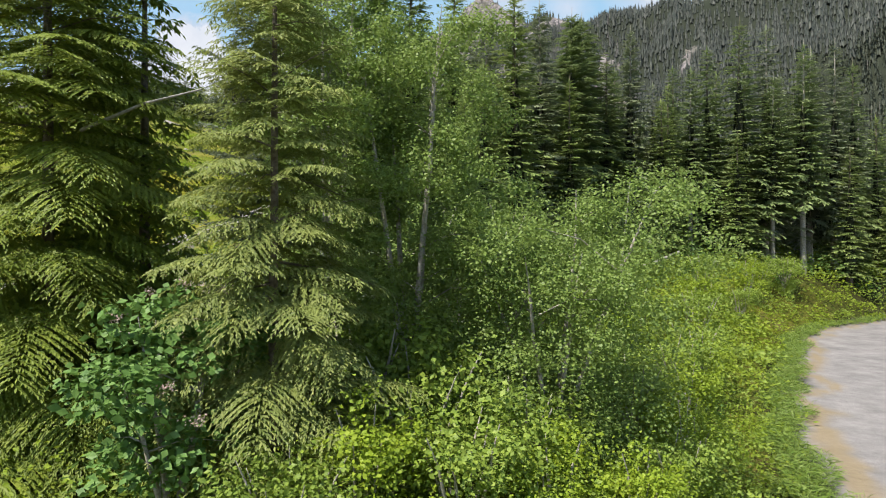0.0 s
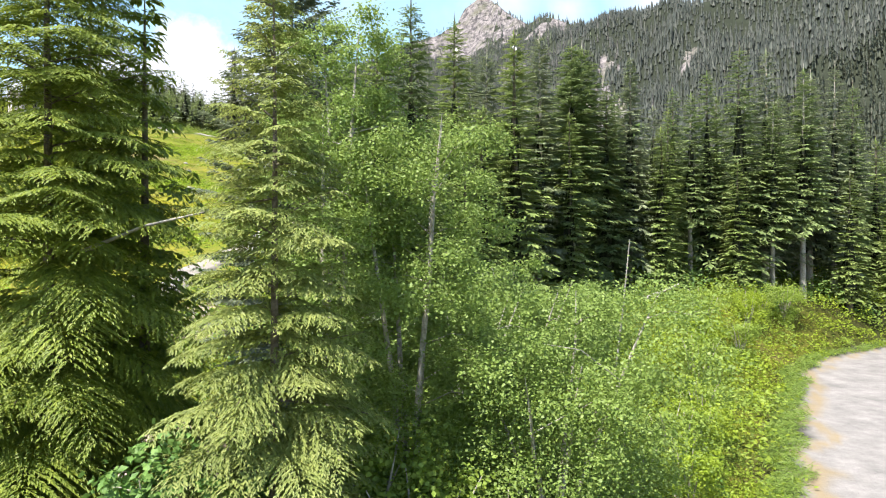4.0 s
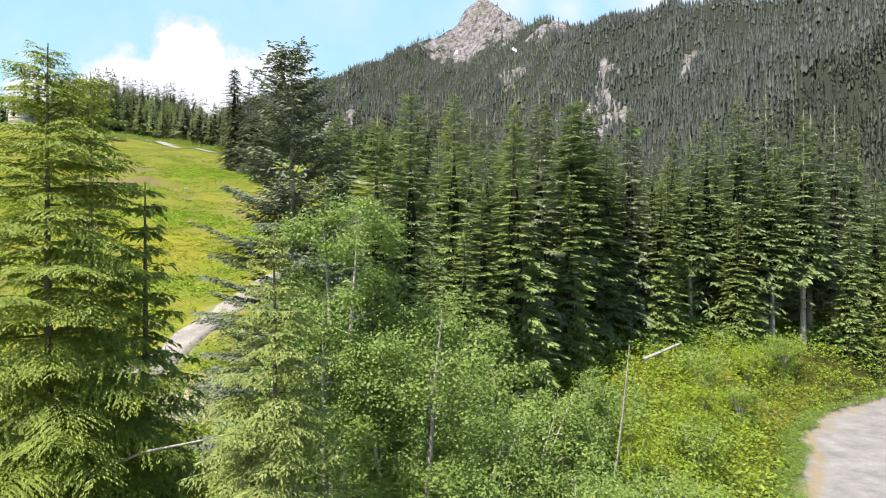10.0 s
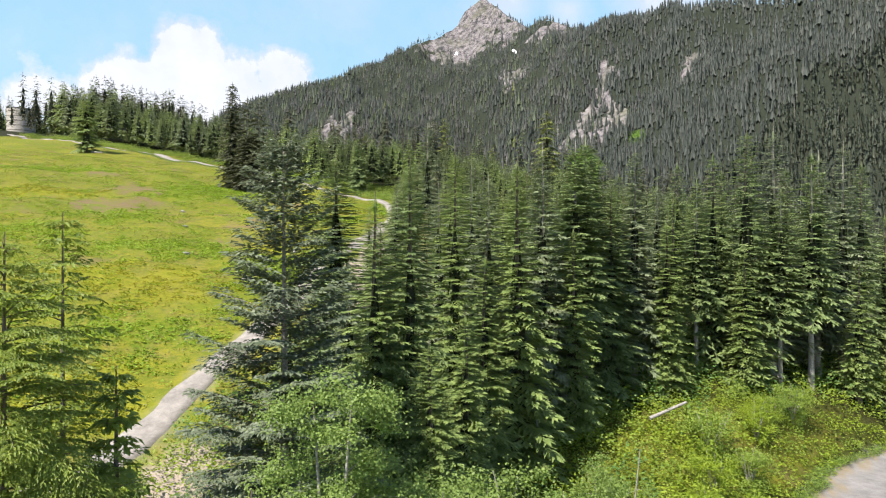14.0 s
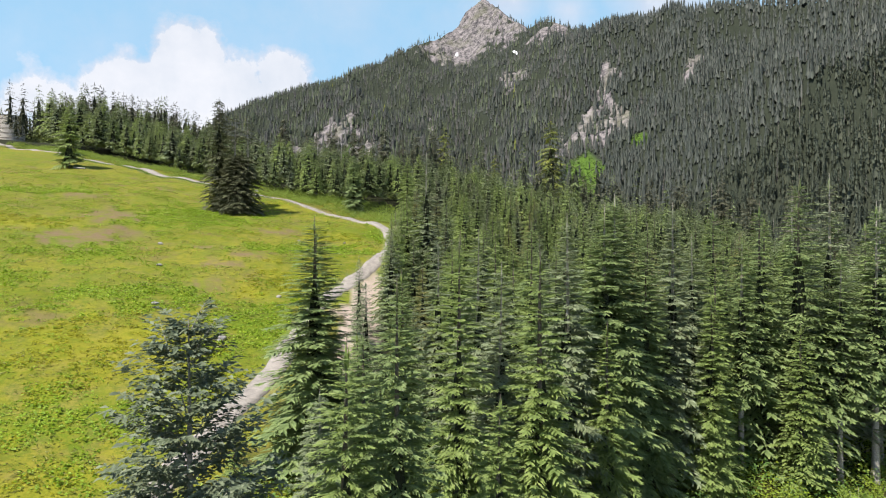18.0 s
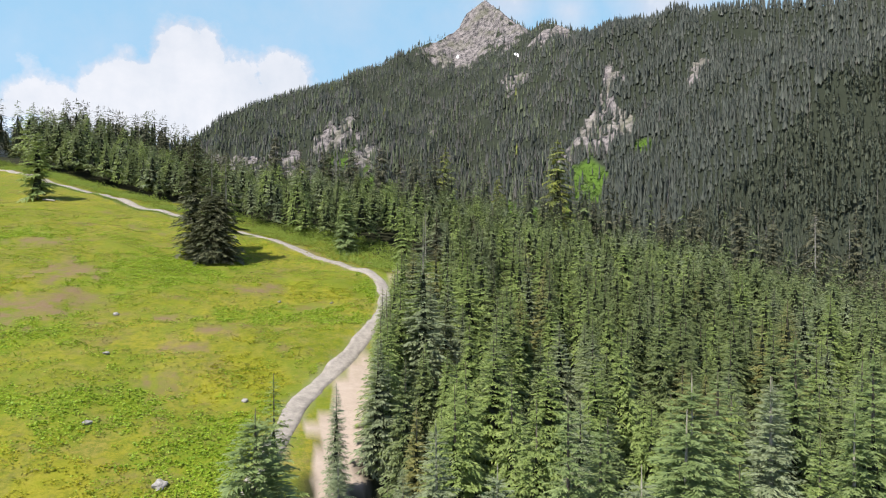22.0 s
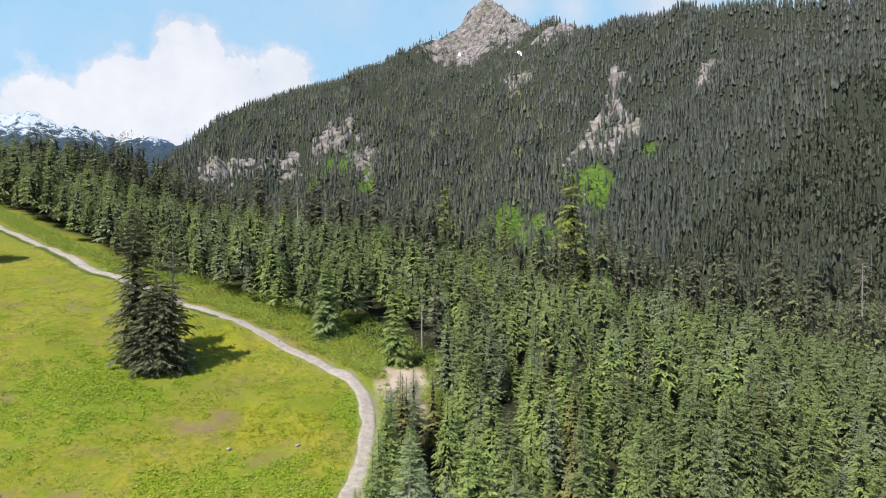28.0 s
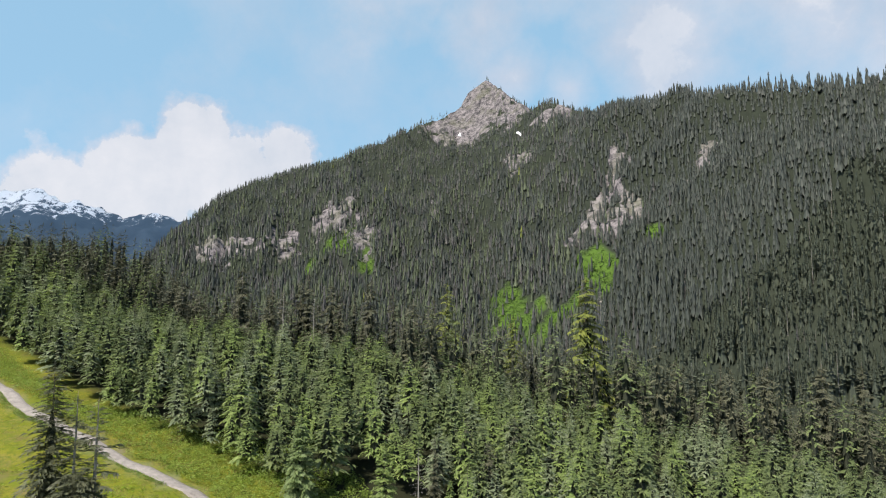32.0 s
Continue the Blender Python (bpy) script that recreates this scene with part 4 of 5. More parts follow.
# ---- the meadow's own trees ----
place(conifer("old_fir_tree", 31, 28, 4.6, FIR_OLD, "dark old fir standing in the meadow beside the service road", 0.0, whorled=(44, 12, 5), frond=0.24, broad=0.08, tilt=0.3, hang=0.05, ragged=0.45, droop=0.22, low=-0.1, high=0.1, shape=0.45, gaps=0.2, core=0.28), -55.5, 168.5)
place(conifer("old_fir_tree", 32, 15, 5.6, FIR_OLD, "broad dark fir with dense skirts in the meadow", 0.0, whorled=(34, 20, 5), frond=0.18, broad=0.06, tilt=0.3, hang=0.05, ragged=0.25, droop=0.2, low=-0.1, high=0.15, shape=0.36, core=0.32, fill=0.7), -49.6, 164.8)
place(conifer("old_fir_tree", 33, 24.3, 4.0, FIR_OLD, "half-dead fir with bare grey top over dense lower branches", 0.3, whorled=(20, 7, 5), ragged=0.6, droop=0.3, shape=0.5, gaps=0.55, fill=0, core=0, limbs=90, bark=DEAD, trunk_r=0.42), -47.6, 166)
place(conifer("old_fir_tree", 37, 25, 3.6, FIR_OLD, "half-dead fir with a pale bare trunk among dark boughs", 0.3, whorled=(22, 7, 5), ragged=0.6, droop=0.3, shape=0.5, gaps=0.5, fill=0, core=0, limbs=80, bark=DEAD, trunk_r=0.36), -51, 166.8)
place(conifer("lone_fir_tree", 34, 20.5, 5.6, FIR_YOUNG, "lone green fir on the open meadow", 0.06, whorled=(22, 9, 6), ragged=0.4, droop=0.2, shape=0.6, gaps=0.3), -119, 213)
place(conifer("round_fir_tree", 35, 16.5, 4.3, FIR, "dense broad young fir beside the service road", 0.0, whorled=(24, 12, 6), droop=0.25, shape=0.75), -25.5, 191.5)
place(conifer("fir_tree", 36, 18.8, 3.4, FIR_YOUNG, "full green fir standing at the forest rim", 0.0, whorled=(26, 10, 6), droop=0.35, shape=0.75), -9.6, 180)

# ---- young planted firs on the slope ----
def young_firs(whorled, broad, tilt):
    return [conifer("young_fir_tree", seed, 12, radius, needles, label, 0.03, whorled=whorled, broad=broad, tilt=tilt, droop=droop, low=-0.14, high=0.45, frond=0.3, fill=0.25, hang=0.1, core=0.34, shape=0.86, group="plantation firs") for seed, radius, needles, droop, label in (
        (41, 2.85, FIR_YOUNG, 0.18, "young green fir in a dense plantation"),
        (42, 2.65, FIR_BLUE, 0.12, "young grey-green fir in a dense plantation"),
        (43, 2.95, FIR_DEEP, 0.2, "young dark green fir in a dense plantation"),
        (44, 2.5, FIR_YOUNG, 0.34, "slim bright green fir in a dense plantation"),
        (45, 2.6, FIR_OLIVE, 0.22, "olive-brown young fir in a dense plantation"))]


young, young_far = young_firs((28, 11, 4), 0.1, 0.2), young_firs((21, 11, 2), 0.14, 0.2)
rng = np.random.RandomState(7)
x, y = jitter(-14, 175, 70, 262, 5.3, rng)
taken = np.array([(a, b) for a, b, *_ in EDGE])
ok = (x > path_x(y) + 5.5) & (path_far(x, y) > 5.0) & (patch(x, y, SANDS, 0, 8) < 0.05) & (y > 66 + 0.55 * np.abs(x)) & (y < 258 - 0.05 * x) & ~((y > 160) & (x < 0)) & (x < 0.72 * (y - 10))
x, y = x[ok], y[ok]
clear = np.array([np.hypot(taken[:, 0] - a, taken[:, 1] - b).min() > 2.5 for a, b in zip(x, y)])
x, y = x[clear], y[clear]
order = np.argsort(np.hypot(x, y - 60) + rng.uniform(0, 12, len(x)))
x, y = x[order], y[order]
tall = rng.uniform(0.68, 1.3, len(x)) * np.interp(y, [70, 110, 260], [1.25, 1.0, 1.1])
for by in np.arange(92, 147, 3.3):
    bx = float(np.interp(by, [92, 100, 115, 128, 140, 158], [-7.0, -7.2, -6.8, -7.4, -7.0, -5.4])) + rng.uniform(-0.5, 0.5)
    stand_copy(young[rng.randint(4)], bx, by + rng.uniform(-0.8, 0.8), rng.uniform(0, 360), rng.uniform(0.75, 1.2), rng.uniform(0.85, 1.1))
for n in range(min(275, len(x))):
    kinds = young if n < 90 else young_far
    stand_copy(kinds[4 if n % 14 == 5 else 2 if x[n] > 25 and rng.uniform() < 0.5 else rng.randint(4)], x[n], y[n], rng.uniform(0, 360), tall[n], rng.uniform(0.85, 1.15))
for n, tree in enumerate(young + young_far):
    place(tree, 95 + 6 * n, 120 + 4 * n)


def wood(name, xs, ys, hs, radius, needles, label, seed, variants=6, whorls=(14, 9, 1), shape=0.88, core=0.34, broad=0.26, droop=0.25, start=0.28, levels=0, **kw):
    """Many trees too far to part, grown together as one wood."""
    rng = np.random.RandomState(seed)
    kinds = []
    for _ in range(variants):
        rows = [skirts(rng, radius * (0.6 if whorls[0] else 0.9), levels, 5, shape, 0.0)] if levels else []
        if whorls[0]:
            rows.append(fir_crown(rng, 1.0, radius, start, *whorls, shape=shape, core=core, broad=broad, droop=droop, tilt=0.2, tip=0.1, **{"low": -0.15, "high": 0.35, "fill": 0.15, "frond": 0.42, **kw}))
        kinds.append(np.concatenate(rows))
    zs = ground_z(xs, ys)
    pick = rng.randint(variants, size=len(xs))
    rot = rng.uniform(0, 6.283, len(xs))
    out = []
    for k in range(variants):
        i = np.where(pick == k)[0]
        v = kinds[k]
        c, s = np.cos(rot[i])[:, None], np.sin(rot[i])[:, None]
        h, w = hs[i][:, None], (hs[i] * rng.uniform(0.8, 1.2, len(i)))[:, None]
        px = (v[None, :, 0] * c - v[None, :, 1] * s) * w + xs[i][:, None]
        py = (v[None, :, 0] * s + v[None, :, 1] * c) * w + ys[i][:, None]
        pz = v[None, :, 2] * h + zs[i][:, None]
        out.append(np.stack([px, py, pz], -1).reshape(-1, 3))
    verts = np.concatenate(out)
    me = link_mesh(name, verts, quad_rows(len(verts) // 4), needles)
    ob = new(name, shade_core(me, len(xs)) if core else me)
    return tagged(ob, label, "forest", kind="stuff")


rx, ry = x[275:], y[275:]
rt = tall[275:] * 12
half = rng.uniform(0, 1, len(rx)) + 0.4 * sstep(30, 100, rx)
for lo, hi, mat, lab in ((0, 0.3, FIR_YOUNG, "green"), (0.3, 0.55, FIR_BLUE, "grey-green"), (0.55, 9, FIR_DEEP, "dark green")):
    i = (half >= lo) & (half < hi)
    wood("plantation", rx[i], ry[i], rt[i], 0.235, mat, f"dense slope of planted {lab} firs", 61 + int(lo * 10), shape=0.82)

# the wood beyond the service road
x, y = jitter(-330, 22, 165, 335, 5.5, rng)
ok = (x > path_x(y) + np.where(y > 230, 9, 15)) & (path_far(x, y) > 11) & ((x < -18) | (y > 200)) & (y < 335) & ~((x > -14) & (y < 190)) & (np.hypot(x + 25.5, y - 191.5) > 7) & ((y < 290) | (x / y > -0.64))
x, y = x[ok], y[ok]
h = rng.uniform(8, 17, len(x)) * np.interp(y, [180, 225, 255], [1.0, 1.05, 1.15]) * np.interp(x, [-170, -110], [1.5, 1.0])
half = rng.uniform(0, 1, len(x))
for lo, hi, mat, lab in ((0, 0.55, FIR_DEEP, "dark green"), (0.55, 0.8, FIR_YOUNG, "green"), (0.8, 1.01, FIR_BLUE, "grey-green")):
    i = (half >= lo) & (half < hi)
    wood("wood", x[i], y[i], h[i], 0.235, mat, f"dense wood of {lab} young firs behind the service road", 71 + int(lo * 10), shape=0.82)
x, y = jitter(-420, -190, 335, 470, 6, rng)
ok = (np.hypot(x + 252, y - 380) > 16) & (y > 392) | (x > -200) & (y > 372)
wood("wood", x[ok], y[ok], rng.uniform(13, 25, ok.sum()), 0.2, FIR_DEEP, "dark firs along the hill top behind the tank", 75, whorls=(17, 8, 0), shape=0.8, start=0.05, broad=0.5, low=-0.35, high=0.1)

# old trees past the young ones
old = [
    conifer("old_fir_tree", 51, 30, 4.9, FIR_DARK, "dark ragged old fir above the young trees", 0.06, whorled=(26, 8, 4), ragged=0.5, hang=0.3, droop=0.35, high=0.15, shape=0.45, gaps=0.35, bark=BARK_PALE, group="old firs"),
    conifer("old_fir_tree", 52, 30, 3.9, FIR_DARK, "dark narrow old fir above the young trees", 0.1, whorled=(26, 8, 4), ragged=0.5, hang=0.3, droop=0.3, high=0.15, shape=0.5, gaps=0.35, group="old firs"),
    conifer("old_cedar_tree", 53, 34, 5.6, FIR_GOLD, "tall yellow-green cedar with a ragged crown", 0.05, whorled=(24, 8, 5), ragged=0.5, hang=0.35, droop=0.4, high=0.15, shape=0.55, gaps=0.35, core=0.3, group="old firs"),
    conifer("dead_tree", 54, 24, 3.0, DEAD, "grey dead fir with bare broken limbs", 0.15, 70, 4, 0.3, limbs=60, pad=None, droop=0.3, shape=0.5, bark=DEAD, trunk_r=0.28, group="dead trees"),
]
OLD = [(-92, 314, 80, 0), (-84, 320, 83, 1), (-76, 314, 89, 0), (-66, 318, 84, 1), (-60, 312, 80, 0), (-52, 318, 87, 1), (-43, 316, 83, 0), (-35, 320, 80, 1), (-28, 314, 84, 0), (-20, 318, 80, 1), (-70, 306, 76, 1), (-46, 306, 75, 0), (-88, 310, 78, 1), (-56, 322, 84, 0), (-39, 312, 80, 1), (-12, 312, 76, 0), (-100, 318, 82, 0), (-30, 306, 73, 1), (-80, 326, 85, 0), (-64, 308, 77, 0),
       (0.5, 301, 82, 2), (48, 296, 84, 2), (54, 300, 79, 3), (24, 306, 70, 2), (-4.8, 191.6, 47, 3), (143.6, 273, 50, 3), (30, 300, 64, 3), (-58, 304, 78, 3), (-47, 304, 76, 3), (62, 292, 58, 0), (75, 288, 56, 0), (88, 284, 55, 1), (104, 286, 55, 0), (118, 280, 56, 0), (132, 282, 55, 1), (150, 284, 55, 0), (164, 280, 54, 1), (-120, 300, 78, 0), (-112, 306, 77, 1), (-130, 308, 80, 1), (-2, 196, 48, 1), (4, 205, 50, 1), (8, 198, 47, 0), (14, 210, 50, 0)]
for n, (x, y, top, kind) in enumerate(OLD):
    s = (top - float(ground_z(x, y))) / (30, 30, 34, 24)[kind]
    stand_copy(old[kind], x, y, n * 61, s, 1.35 if x == 48 else 1.0 if s > 0.9 else 1.1)
for n, tree in enumerate(old):
    place(tree, 178 + 8 * n, 290 + 4 * n)
x, y = jitter(-10, 330, 262, 420, 7, rng)
ok = (y > 262 + 0.0 * x) & (x < 0.75 * y)
x, y = x[ok], y[ok]
h = rng.uniform(20, 36, len(x))
i = rng.uniform(0, 1, len(x)) < 0.6
wood("old_wood", x[i], y[i], h[i], 0.13, FIR_DARK, "ragged dark old firs down the slope", 81, whorls=(10, 6, 1), shape=0.5, ragged=0.45, high=0.1, broad=0.3)
wood("old_wood", x[~i], y[~i], h[~i], 0.13, FIR_DEEP, "green and dark old firs down the slope", 82, whorls=(10, 6, 1), shape=0.5, ragged=0.45, high=0.1, broad=0.3)

x, y = jitter(-215, -12, 322, 395, 6.5, rng)
h = rng.uniform(20, 34, len(x))
i = rng.uniform(0, 1, len(x)) < 0.7
wood("old_wood", x[i], y[i], h[i], 0.14, FIR_DARK, "ragged dark old firs behind the young wood", 83, whorls=(10, 6, 1), shape=0.5, ragged=0.45, high=0.1, broad=0.3)
wood("old_wood", x[~i], y[~i], h[~i], 0.14, FIR_DEEP, "green old firs behind the young wood", 84, whorls=(10, 6, 1), shape=0.5, ragged=0.45, high=0.1, broad=0.3)

# ---- forest on the mountain ----
x, y = jitter(-900, 1500, 420, 2150, 7.7, rng)
z = ground_z(x, y)
yd = y - 77.7
u = x / yd
e = (z - 70) / yd
ok = (np.abs(u) < 0.86) & ((mountain(x, y) >= near_hill(x, y) - 4) | (y > 600))
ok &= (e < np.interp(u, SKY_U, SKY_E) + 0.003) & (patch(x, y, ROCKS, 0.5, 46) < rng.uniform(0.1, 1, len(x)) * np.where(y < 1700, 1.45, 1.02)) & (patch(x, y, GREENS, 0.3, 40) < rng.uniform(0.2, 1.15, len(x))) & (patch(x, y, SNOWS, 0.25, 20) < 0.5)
ok &= (ground_z(x, y + 6) - z > -14) & ((e > -0.09) | (y < 650))
x, y = x[ok], y[ok]
keep = rng.uniform(0, 1, len(x)) < np.interp(np.hypot(x, y), [500, 1000, 1300, 2100], [1.0, 1.0, 0.95, 0.85])
x, y = x[keep], y[keep]
h = rng.uniform(12, 30, len(x)) * np.interp(y, [600, 900, 1500, 2000], [1.5, 1.1, 0.85, 0.6]) * (1 + 0.2 * fbm(x, y, 160, 2, 91))
far_rng = np.random.RandomState(90)
half = far_rng.uniform(0, 1, len(x)) + 0.25 * fbm(x, y, 90, 2, 92)
# More dark trees towards the right: a cloud's shade imitated by tree colour.
half = half + np.where(fbm(x, y, 70, 3, 95) > 0.7, 0.2, 0) - 0.9 * sstep(0.12, 0.42, x / y) + 0.12 * sstep(0.1, -0.2, x / y)
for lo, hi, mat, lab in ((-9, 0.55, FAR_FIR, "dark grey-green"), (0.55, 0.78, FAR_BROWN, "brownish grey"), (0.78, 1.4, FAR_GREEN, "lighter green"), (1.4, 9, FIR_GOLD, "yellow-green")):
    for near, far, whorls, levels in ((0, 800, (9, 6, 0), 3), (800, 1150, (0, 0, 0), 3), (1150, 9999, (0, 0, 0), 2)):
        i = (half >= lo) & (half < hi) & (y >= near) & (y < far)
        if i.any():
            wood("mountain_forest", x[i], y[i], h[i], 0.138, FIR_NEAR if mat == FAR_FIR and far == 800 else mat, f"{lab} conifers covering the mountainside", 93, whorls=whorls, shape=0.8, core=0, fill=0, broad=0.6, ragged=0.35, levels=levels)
i = far_rng.permutation(np.where(y < 1100)[0])[:420]
sx, sy, sh = x[i] + 4, y[i], h[i] * far_rng.uniform(0.7, 1.15, len(i))
pole = np.array([(math.cos(a) * r, math.sin(a) * r, z) for a0 in (0, 2.09, 4.19) for a, r, z in ((a0, 0.011, 0), (a0 + 2.09, 0.011, 0), (a0 + 2.09, 0.003, 1), (a0, 0.003, 1))])
sv = pole[None] * sh[:, None, None] + np.stack([sx, sy, ground_z(sx, sy)], 1)[:, None]
tagged(new("dead_trunks", link_mesh("dead_trunks", sv.reshape(-1, 3), quad_rows(len(sv) * 3), DEAD)), "bleached dead trunks among the mountain firs", "dead trees", kind="stuff")

gx, gy = jitter(-330, 480, 850, 1420, 3.6, far_rng)
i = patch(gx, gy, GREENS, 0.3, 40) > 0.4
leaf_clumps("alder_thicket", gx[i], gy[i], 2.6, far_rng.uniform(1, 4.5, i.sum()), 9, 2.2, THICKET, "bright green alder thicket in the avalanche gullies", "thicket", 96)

# ---- undergrowth ----
rng = np.random.RandomState(8)
x, y = jitter(-22, 62, 5, 84, 0.62, rng)
d = road_edge_x(y) - x
far = np.hypot(x, y)
ok = (d > 0.2) & (far < 32) & (x > -0.85 * y) & (x < 0.85 * y)
leaf_clumps("undergrowth", x[ok], y[ok], rng.uniform(0.35, 0.7, ok.sum()), rng.uniform(0.3, 0.8, ok.sum()) * sstep(0, 2.5, d[ok]) + 0.15, 26, 0.13, SHRUB, "dense bright green leafy undergrowth on the bank", "undergrowth", 101)
x, y = jitter(-30, 80, 28, 92, 1.0, rng)
d = road_edge_x(y) - x
far = np.hypot(x, y)
ok = (d > 0.2) & (far >= 31) & (x < 0.85 * y) & (y < 60 + 0.5 * x + 6) & ((x > path_x(y) + 2.5) | (y < 34))
big = rng.uniform(0, 1, ok.sum()) < 0.12
leaf_clumps("undergrowth", x[ok], y[ok], np.where(big, 1.3, rng.uniform(0.5, 1.0, ok.sum())), np.where(big, 2.3, rng.uniform(0.4, 1.2, ok.sum())) * sstep(0, 4, d[ok]) + 0.15, 22, 0.25, SHRUB, "bright green and yellow bushes along the gravel road", "undergrowth", 102)
for step, lo, hi, wide_lo, wide_hi, high, per, leaf, seed in ((2.1, 0, 33, 0.8, 1.5, 2.5, 300, 0.13, 106), (2.5, 33, 100, 1.0, 2.1, 2.8, 130, 0.26, 109)):
    x, y = jitter(-25, 75, 6, 84, step, rng)
    d = road_edge_x(y) - x
    r = np.hypot(x, y)
    ok = (d > 1.4) & (r >= lo) & (r < hi) & (np.abs(x) < 0.85 * y) & (y < 66 + 0.5 * x) & ((x > path_x(y) + 3) | (y < 30)) & (rng.uniform(0, 1, len(x)) < 0.95)
    x, y, d = x[ok], y[ok], d[ok]
    tone = fbm(x, y, 11, 2, 58) + rng.normal(0, 0.35, len(x)) + np.interp(d, [0, 8, 16], [0.5, 0.2, -0.3])
    for a, b, mat, lab in ((-9, -0.35, SHRUB_DEEP, "deep green"), (-0.35, 0.3, SHRUB_MID, "fresh green"), (0.3, 9, SHRUB_YELLOW, "yellow-green")):
        i = (tone >= a) & (tone < b)
        n = i.sum()
        leaf_clumps("shrubs", x[i], y[i], rng.uniform(wide_lo, wide_hi, n), rng.uniform(0.35, 1.0, n) * high * sstep(0.3, 6, d[i]) + 0.35, per, leaf, mat, f"tangled {lab} shrubs on the bank", "shrubs", seed + int(10 * abs(a)) % 7)
x, y = jitter(-6, 12, 9.5, 30, 1.5, rng)
d = road_edge_x(y) - x
ok = (d > 1.2) & (np.abs(x) < 0.8 * y)
leaf_clumps("shrubs", x[ok], y[ok], rng.uniform(0.6, 1.1, ok.sum()), rng.uniform(0.8, 2.4, ok.sum()) * sstep(0.3, 5, d[ok]) + 0.3, 170, 0.13, SHRUB_MID, "fresh green leafy shrubs below the alders", "shrubs", 112)
# grass at the road's rim
t = rng.uniform(0, 1, 3600)
y = 4 + 66 * t ** 1.3
x = road_edge_x(y) - rng.uniform(-0.5, 1.1, len(y)) + 0.5 * fbm(0 * y, y, 6, 2, 44)
leaf_clumps("grass", x, y, 0.16, 0.5, 7, 0.42, GRASS, "long pale grass along the road's rim", "grass", 103, 0.07, tilt=1.5)
t = rng.uniform(0, 1, 2600)
y = 192 + 66 * t
x = np.interp(y, PATH[:, 1], PATH[:, 0]) - rng.uniform(1.9, 4.4, len(y))
leaf_clumps("grass", x, y, 0.3, rng.uniform(0.1, 0.28, len(y)), 5, 0.34, GRASS, "tall grass along the rim of the service road", "grass", 113, 0.25, tilt=1.0)
# bushes beyond the service road
x, y = jitter(-240, 0, 163, 345, 1.35, rng)
pf = path_far(x, y)
ok = (x > path_x(y)) & (pf > 2.6) & (pf < np.where(y > 225, 10, np.where(y < 215, 25, 16))) & (patch(x, y, SANDS, 0.2, 8) < 0.1)
leaf_clumps("bushes", x[ok], y[ok], rng.uniform(0.8, 1.5, ok.sum()), rng.uniform(0.7, 2.7, ok.sum()), 50, 0.3, SHRUB_MID, "low green bushes along the service road", "bushes", 104)
# herbs in the meadow
x, y = jitter(-170, -8, 46, 250, 0.85, rng)
open_ground = (x < path_x(y) - 2.0) & (np.abs(x) < 0.8 * y) & (patch(x, y, BARES, 0.5, 6) < 0.3)
herbs, gold = patch(x, y, HERBS, 0.6, 9), patch(x, y, YELLOWS, 0.6, 9)
ok = open_ground & (herbs > rng.uniform(0.05, 1.1, len(x)))
leaf_clumps("meadow_herbs", x[ok], y[ok], rng.uniform(0.4, 0.75, ok.sum()), rng.uniform(0.12, 0.42, ok.sum()), 16, 0.3, MEADOW_PLANT, "patches of tall fresh green herbs over the meadow", "meadow plants", 105, wide=0.6, tilt=0.4, steep=0.4, face=0.7)
ok = open_ground & (gold > rng.uniform(0.15, 1.4, len(x))) & (y < 175)
leaf_clumps("meadow_herbs", x[ok], y[ok], rng.uniform(0.35, 0.6, ok.sum()), rng.uniform(0.06, 0.2, ok.sum()), 26, 0.22, MEADOW_GOLD, "patches of yellow-flowering low herbs in the meadow", "meadow plants", 106, wide=0.6, tilt=0.3, steep=0.3, face=0.5)
thick = fbm(x, y, 13, 3, 63) + 0.8 * fbm(x, y, 3.5, 2, 64)
ok = open_ground & (herbs < 0.5) & (thick > 0.55) & (y < 200)
leaf_clumps("meadow_herbs", x[ok], y[ok], rng.uniform(0.3, 0.7, ok.sum()), rng.uniform(0.1, 0.4, ok.sum()), 12, 0.26, MEADOW_PLANT, "scattered clumps of green herbs in the grass", "meadow plants", 108, wide=0.55, tilt=0.4, steep=0.4, face=0.7)

# dry grass over the meadow
x, y = jitter(-135, -8, 44, 235, 0.95, rng)
thick = fbm(x, y, 15, 3, 57) + 0.7 * fbm(x, y, 4, 2, 59)
ok = (x < path_x(y) - 1.8) & (np.abs(x) < 0.75 * y) & (thick > 0.0) & (patch(x, y, BARES, 0.5, 6) < 0.4)
leaf_clumps("meadow_grass", x[ok], y[ok], 0.45, rng.uniform(0.08, 0.25, ok.sum()), 5, 0.34, MEADOW_DRY, "tufts of dry yellow-green grass over the meadow", "grass", 107, wide=0.3, tilt=0.4, steep=0.5, face=0.5)


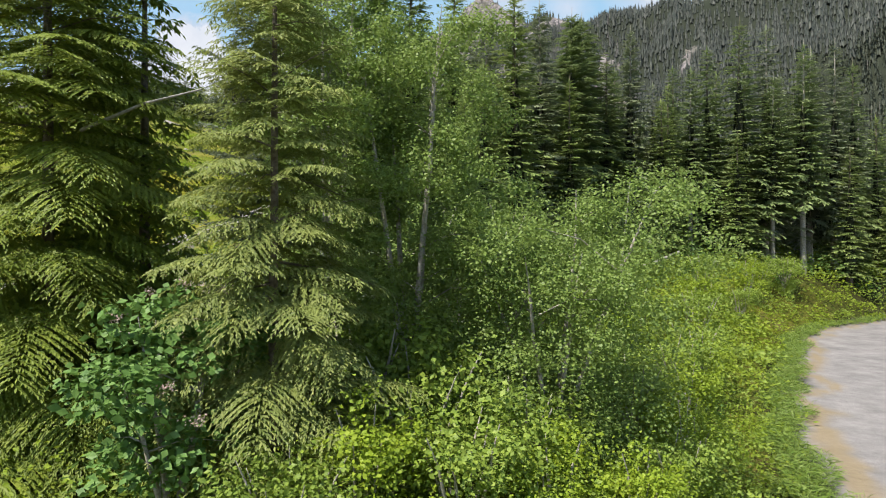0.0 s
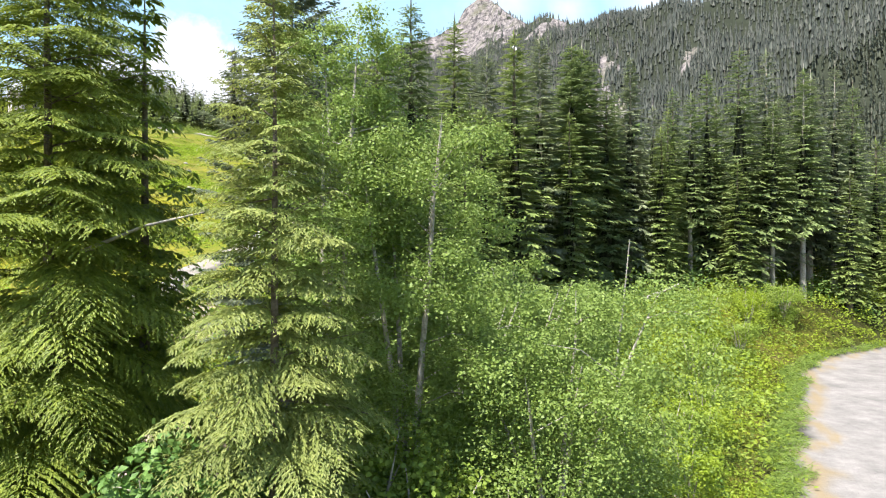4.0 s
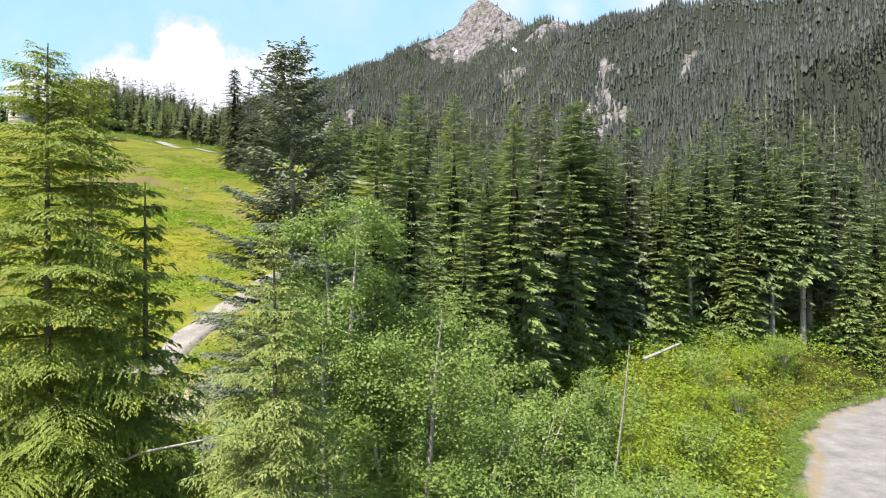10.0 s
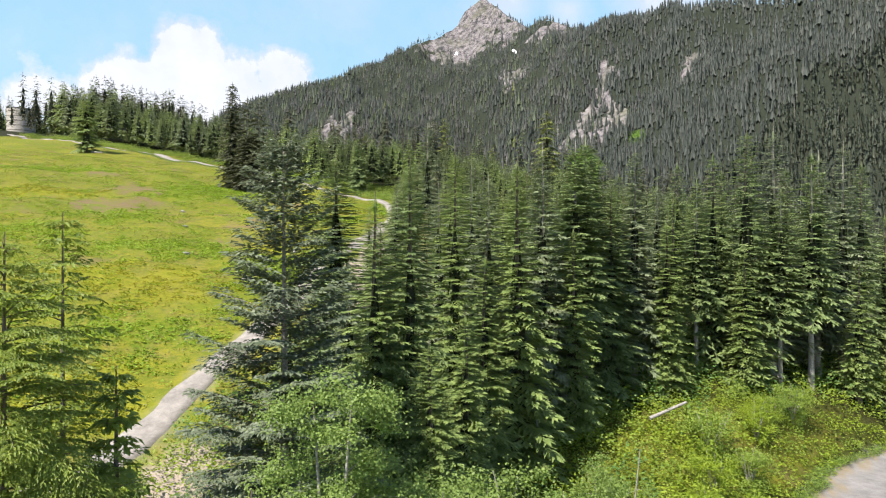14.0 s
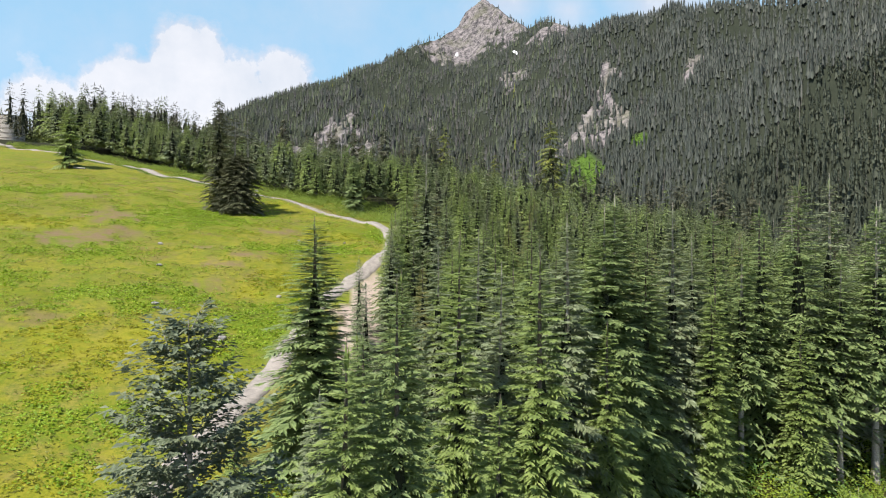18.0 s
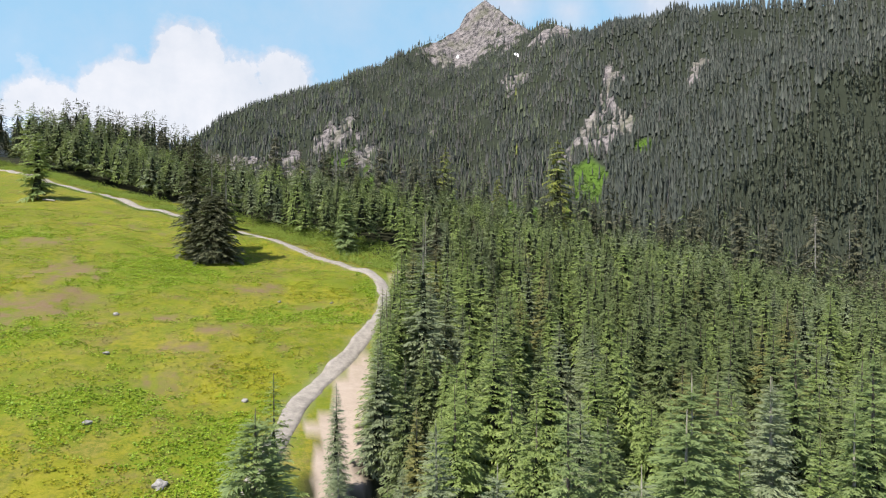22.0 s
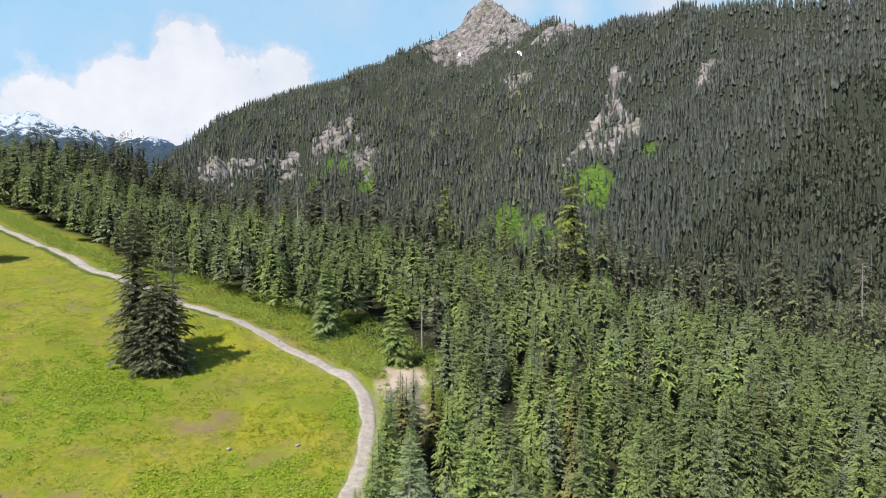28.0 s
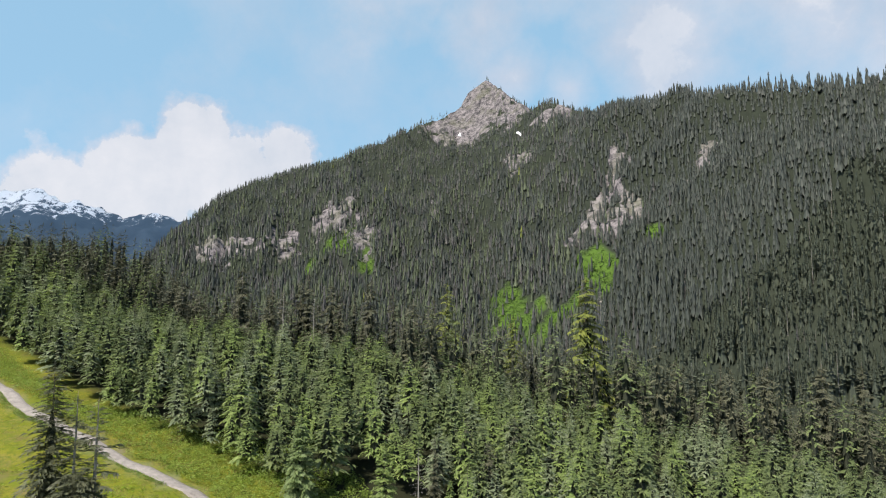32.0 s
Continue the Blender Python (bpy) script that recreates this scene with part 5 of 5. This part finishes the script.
# ---- tank on the hill ----
def tank():
    ob = new("water_tank")
    k = Mat("weathered concrete", 0.9)
    n = k.noise(1.2, 6, 0.7)
    k.color(k.mix(k.ramp(n, 0.35, 0.7), (0.34, 0.31, 0.26), (0.55, 0.51, 0.44)))
    k.bump(n, 0.4, 0.05)
    a = np.linspace(0, 2 * np.pi, 37)[:-1]

    def ring(r, z0, z1):
        p = [np.array([(r * math.cos(t), r * math.sin(t), z) for t in a]) for z in (z0, z1)]
        i = np.arange(36)
        return np.concatenate(p), np.stack([i, (i + 1) % 36, (i + 1) % 36 + 36, i + 36], 1)

    wall = link_mesh("wall", *ring(8, -3, 15), k.m, True)
    part("wall", wall, ob)
    for z in (0.4, 3.4, 6.4, 9.4, 12.4, 14.6):
        v1, f1 = ring(8.12, z, z + 0.35)
        part("hoop", link_mesh("hoop", v1, f1, BARK, True), ob, "dark iron hoop")
    bm = bmesh.new()
    bmesh.ops.create_cone(bm, cap_ends=True, segments=36, radius1=8.3, radius2=0.6, depth=1.2)
    me = bpy.data.meshes.new("roof")
    bm.to_mesh(me)
    bm.free()
    me.materials.append(k.m)
    roof = part("roof", me, ob)
    roof.location.z = 15.5
    tagged(ob, "round weathered water tank with hoops on the hill", "tank")
    return place(ob, -252, 380, 0, 0.92)


tank()


# ---- fallen log, stones ----
def bar(name, a, b, r0, r1, material, label, category, bend=0.1, sides=8):
    a, b = np.array(a, float), np.array(b, float)
    m = (a + b) / 2 + np.array((0.03, 0.02, bend)) * np.linalg.norm(b - a) * 0.3
    pts = [a, (a + m) / 2, m, (m + b) / 2, b]
    r = np.linspace(r0, r1, 5)
    v, f = tube(pts, r, sides)
    return tagged(new(name, link_mesh(name, v, f, material, True)), label, category)


bar("fallen_log", (17.2, 54.2, 5.9), (20.4, 54.6, 7.15), 0.17, 0.11, DEAD, "pale bare fallen log on the bank", "log", 0)
bar("dead_branch", (-8.3, 14.5, 10.35), (-5.4, 14.3, 11.25), 0.05, 0.02, DEAD, "long bare grey branch reaching out of the hemlock", "branch", 0.15, 6)
bar("snag", (8.4, 31, 4.0), (9.15, 31, 10.8), 0.07, 0.02, DEAD, "thin pale dead stem standing in the bushes", "snag", 0.02, 6)
bar("snag", (3.6, 31, 4.2), (2.3, 31, 9.8), 0.07, 0.025, DEAD, "leaning pale dead stem standing in the bushes", "snag", 0.06, 6)
bar("snag", (6.5, 45, 4.5), (6.4, 45, 9.8), 0.1, 0.05, DEAD, "short pale broken stem at the forest edge", "snag", 0.0, 6)
for n, (x, y, size) in enumerate([(-9.6, 163.5, 0.9), (-8.8, 166, 0.7), (-10.2, 168, 0.5), (-7.9, 161.5, 0.55), (-11.5, 172, 0.45), (-26.3, 86.4, 0.7), (-38, 95, 0.45), (-24, 104, 0.4), (-52, 128, 0.5), (-21, 146, 0.35), (-45, 112, 0.4), (-18.5, 183.5, 0.4), (-30, 143, 0.35)]):
    boulder("boulder", x, y, size, "pale weathered stone lying by the service road" if x > -13 else "pale stone half sunk in the meadow", n + 1)
bar("fallen_log", (-116.5, 211.5, float(ground_z(-116.5, 211.5)) + 0.3), (-112.5, 210.8, float(ground_z(-112.5, 210.8)) + 0.3), 0.3, 0.22, DEAD, "bleached fallen log beside the lone fir", "log", 0)


# ---- clouds ----
def cloud_backdrop():
    R = 4700.0
    az, el = np.meshgrid(np.radians(np.linspace(-64, 64, 65)), np.radians(np.linspace(-3, 48, 27)))
    v = np.stack([R * np.sin(az) * np.cos(el), R * np.cos(az) * np.cos(el), R * np.sin(el)], -1).reshape(-1, 3)
    i, j = np.meshgrid(np.arange(26), np.arange(64), indexing="ij")
    q = (i * 65 + j).ravel()
    k = Mat("cloud", 1.0)
    scaled = k.node("ShaderNodeVectorMath", op="SCALE")
    k.link(k.pos, scaled.inputs[0])
    scaled.inputs["Scale"].default_value = 1 / R
    d = scaled.outputs[0]
    n = k.noise(9.0, 8, 0.62, d)
    fine = k.noise(6.0, 7, 0.6, d)
    total = soft = None
    # heaps: bearing and height in degrees, radius
    for b, h, r in HEAPS:
        c = (math.sin(radians(b)) * math.cos(radians(h)), math.cos(radians(b)) * math.cos(radians(h)), math.sin(radians(h)))
        dist = k.node("ShaderNodeVectorMath", op="DISTANCE")
        k.link(d, dist.inputs[0])
        dist.inputs[1].default_value = c
        f = k.math("SUBTRACT", 1.0, k.math("DIVIDE", dist.outputs["Value"], r))
        if h > 20:
            soft = f if soft is None else k.math("MAXIMUM", soft, f)
        else:
            total = f if total is None else k.math("MAXIMUM", total, f)
    mask = k.ramp(k.math("ADD", total, k.math("MULTIPLY", k.math("SUBTRACT", n, 0.5), 1.6)), 0.0, 0.25, 0.0, 0.96)
    wisp = k.ramp(k.math("ADD", soft, k.math("MULTIPLY", k.math("SUBTRACT", fine, 0.5), 2.0)), 0.15, 0.95, 0.0, 0.85)
    veil = k.ramp(fine, 0.42, 0.75, 0.0, 0.4)
    white = k.math("MAXIMUM", k.math("MAXIMUM", mask, wisp), veil)
    allm = k.math("MAXIMUM", white, 0.75)
    em = k.node("ShaderNodeEmission")
    puff = k.mix(k.ramp(n, 0.3, 0.7), (0.72, 0.78, 0.85), (0.95, 0.96, 0.98))
    k.link(k.mix(white, (0.40, 0.72, 0.95), puff), em.inputs["Color"])
    em.inputs["Strength"].default_value = CLOUD
    tr = k.node("ShaderNodeBsdfTransparent")
    mx = k.node("ShaderNodeMixShader")
    k.link(allm, mx.inputs[0])
    k.link(tr.outputs[0], mx.inputs[1])
    k.link(em.outputs[0], mx.inputs[2])
    k.link(mx.outputs[0], k.t.nodes["Material Output"].inputs["Surface"])
    me = link_mesh("clouds", v, np.stack([q, q + 1, q + 66, q + 65], 1), k.m, True)
    return tagged(new("backdrop", me), "white heaped clouds in a pale blue sky", "clouds", kind="structure")


HEAPS = [(-21.8, 15.5, 0.07), (-14.2, 14.3, 0.06), (-18, 12, 0.095), (-25.5, 11.0, 0.1), (-32, 8.0, 0.1), (-40, 7, 0.12), (-50, 7, 0.15), (-3, 31, 0.18), (3, 26, 0.12), (20, 25, 0.22), (30, 26, 0.25), (40, 25, 0.3), (10, 33, 0.2), (-24, 32, 0.12), (6.5, 21.5, 0.09), (11, 20.5, 0.08)]
CLOUD = 0.63
cloud_backdrop()
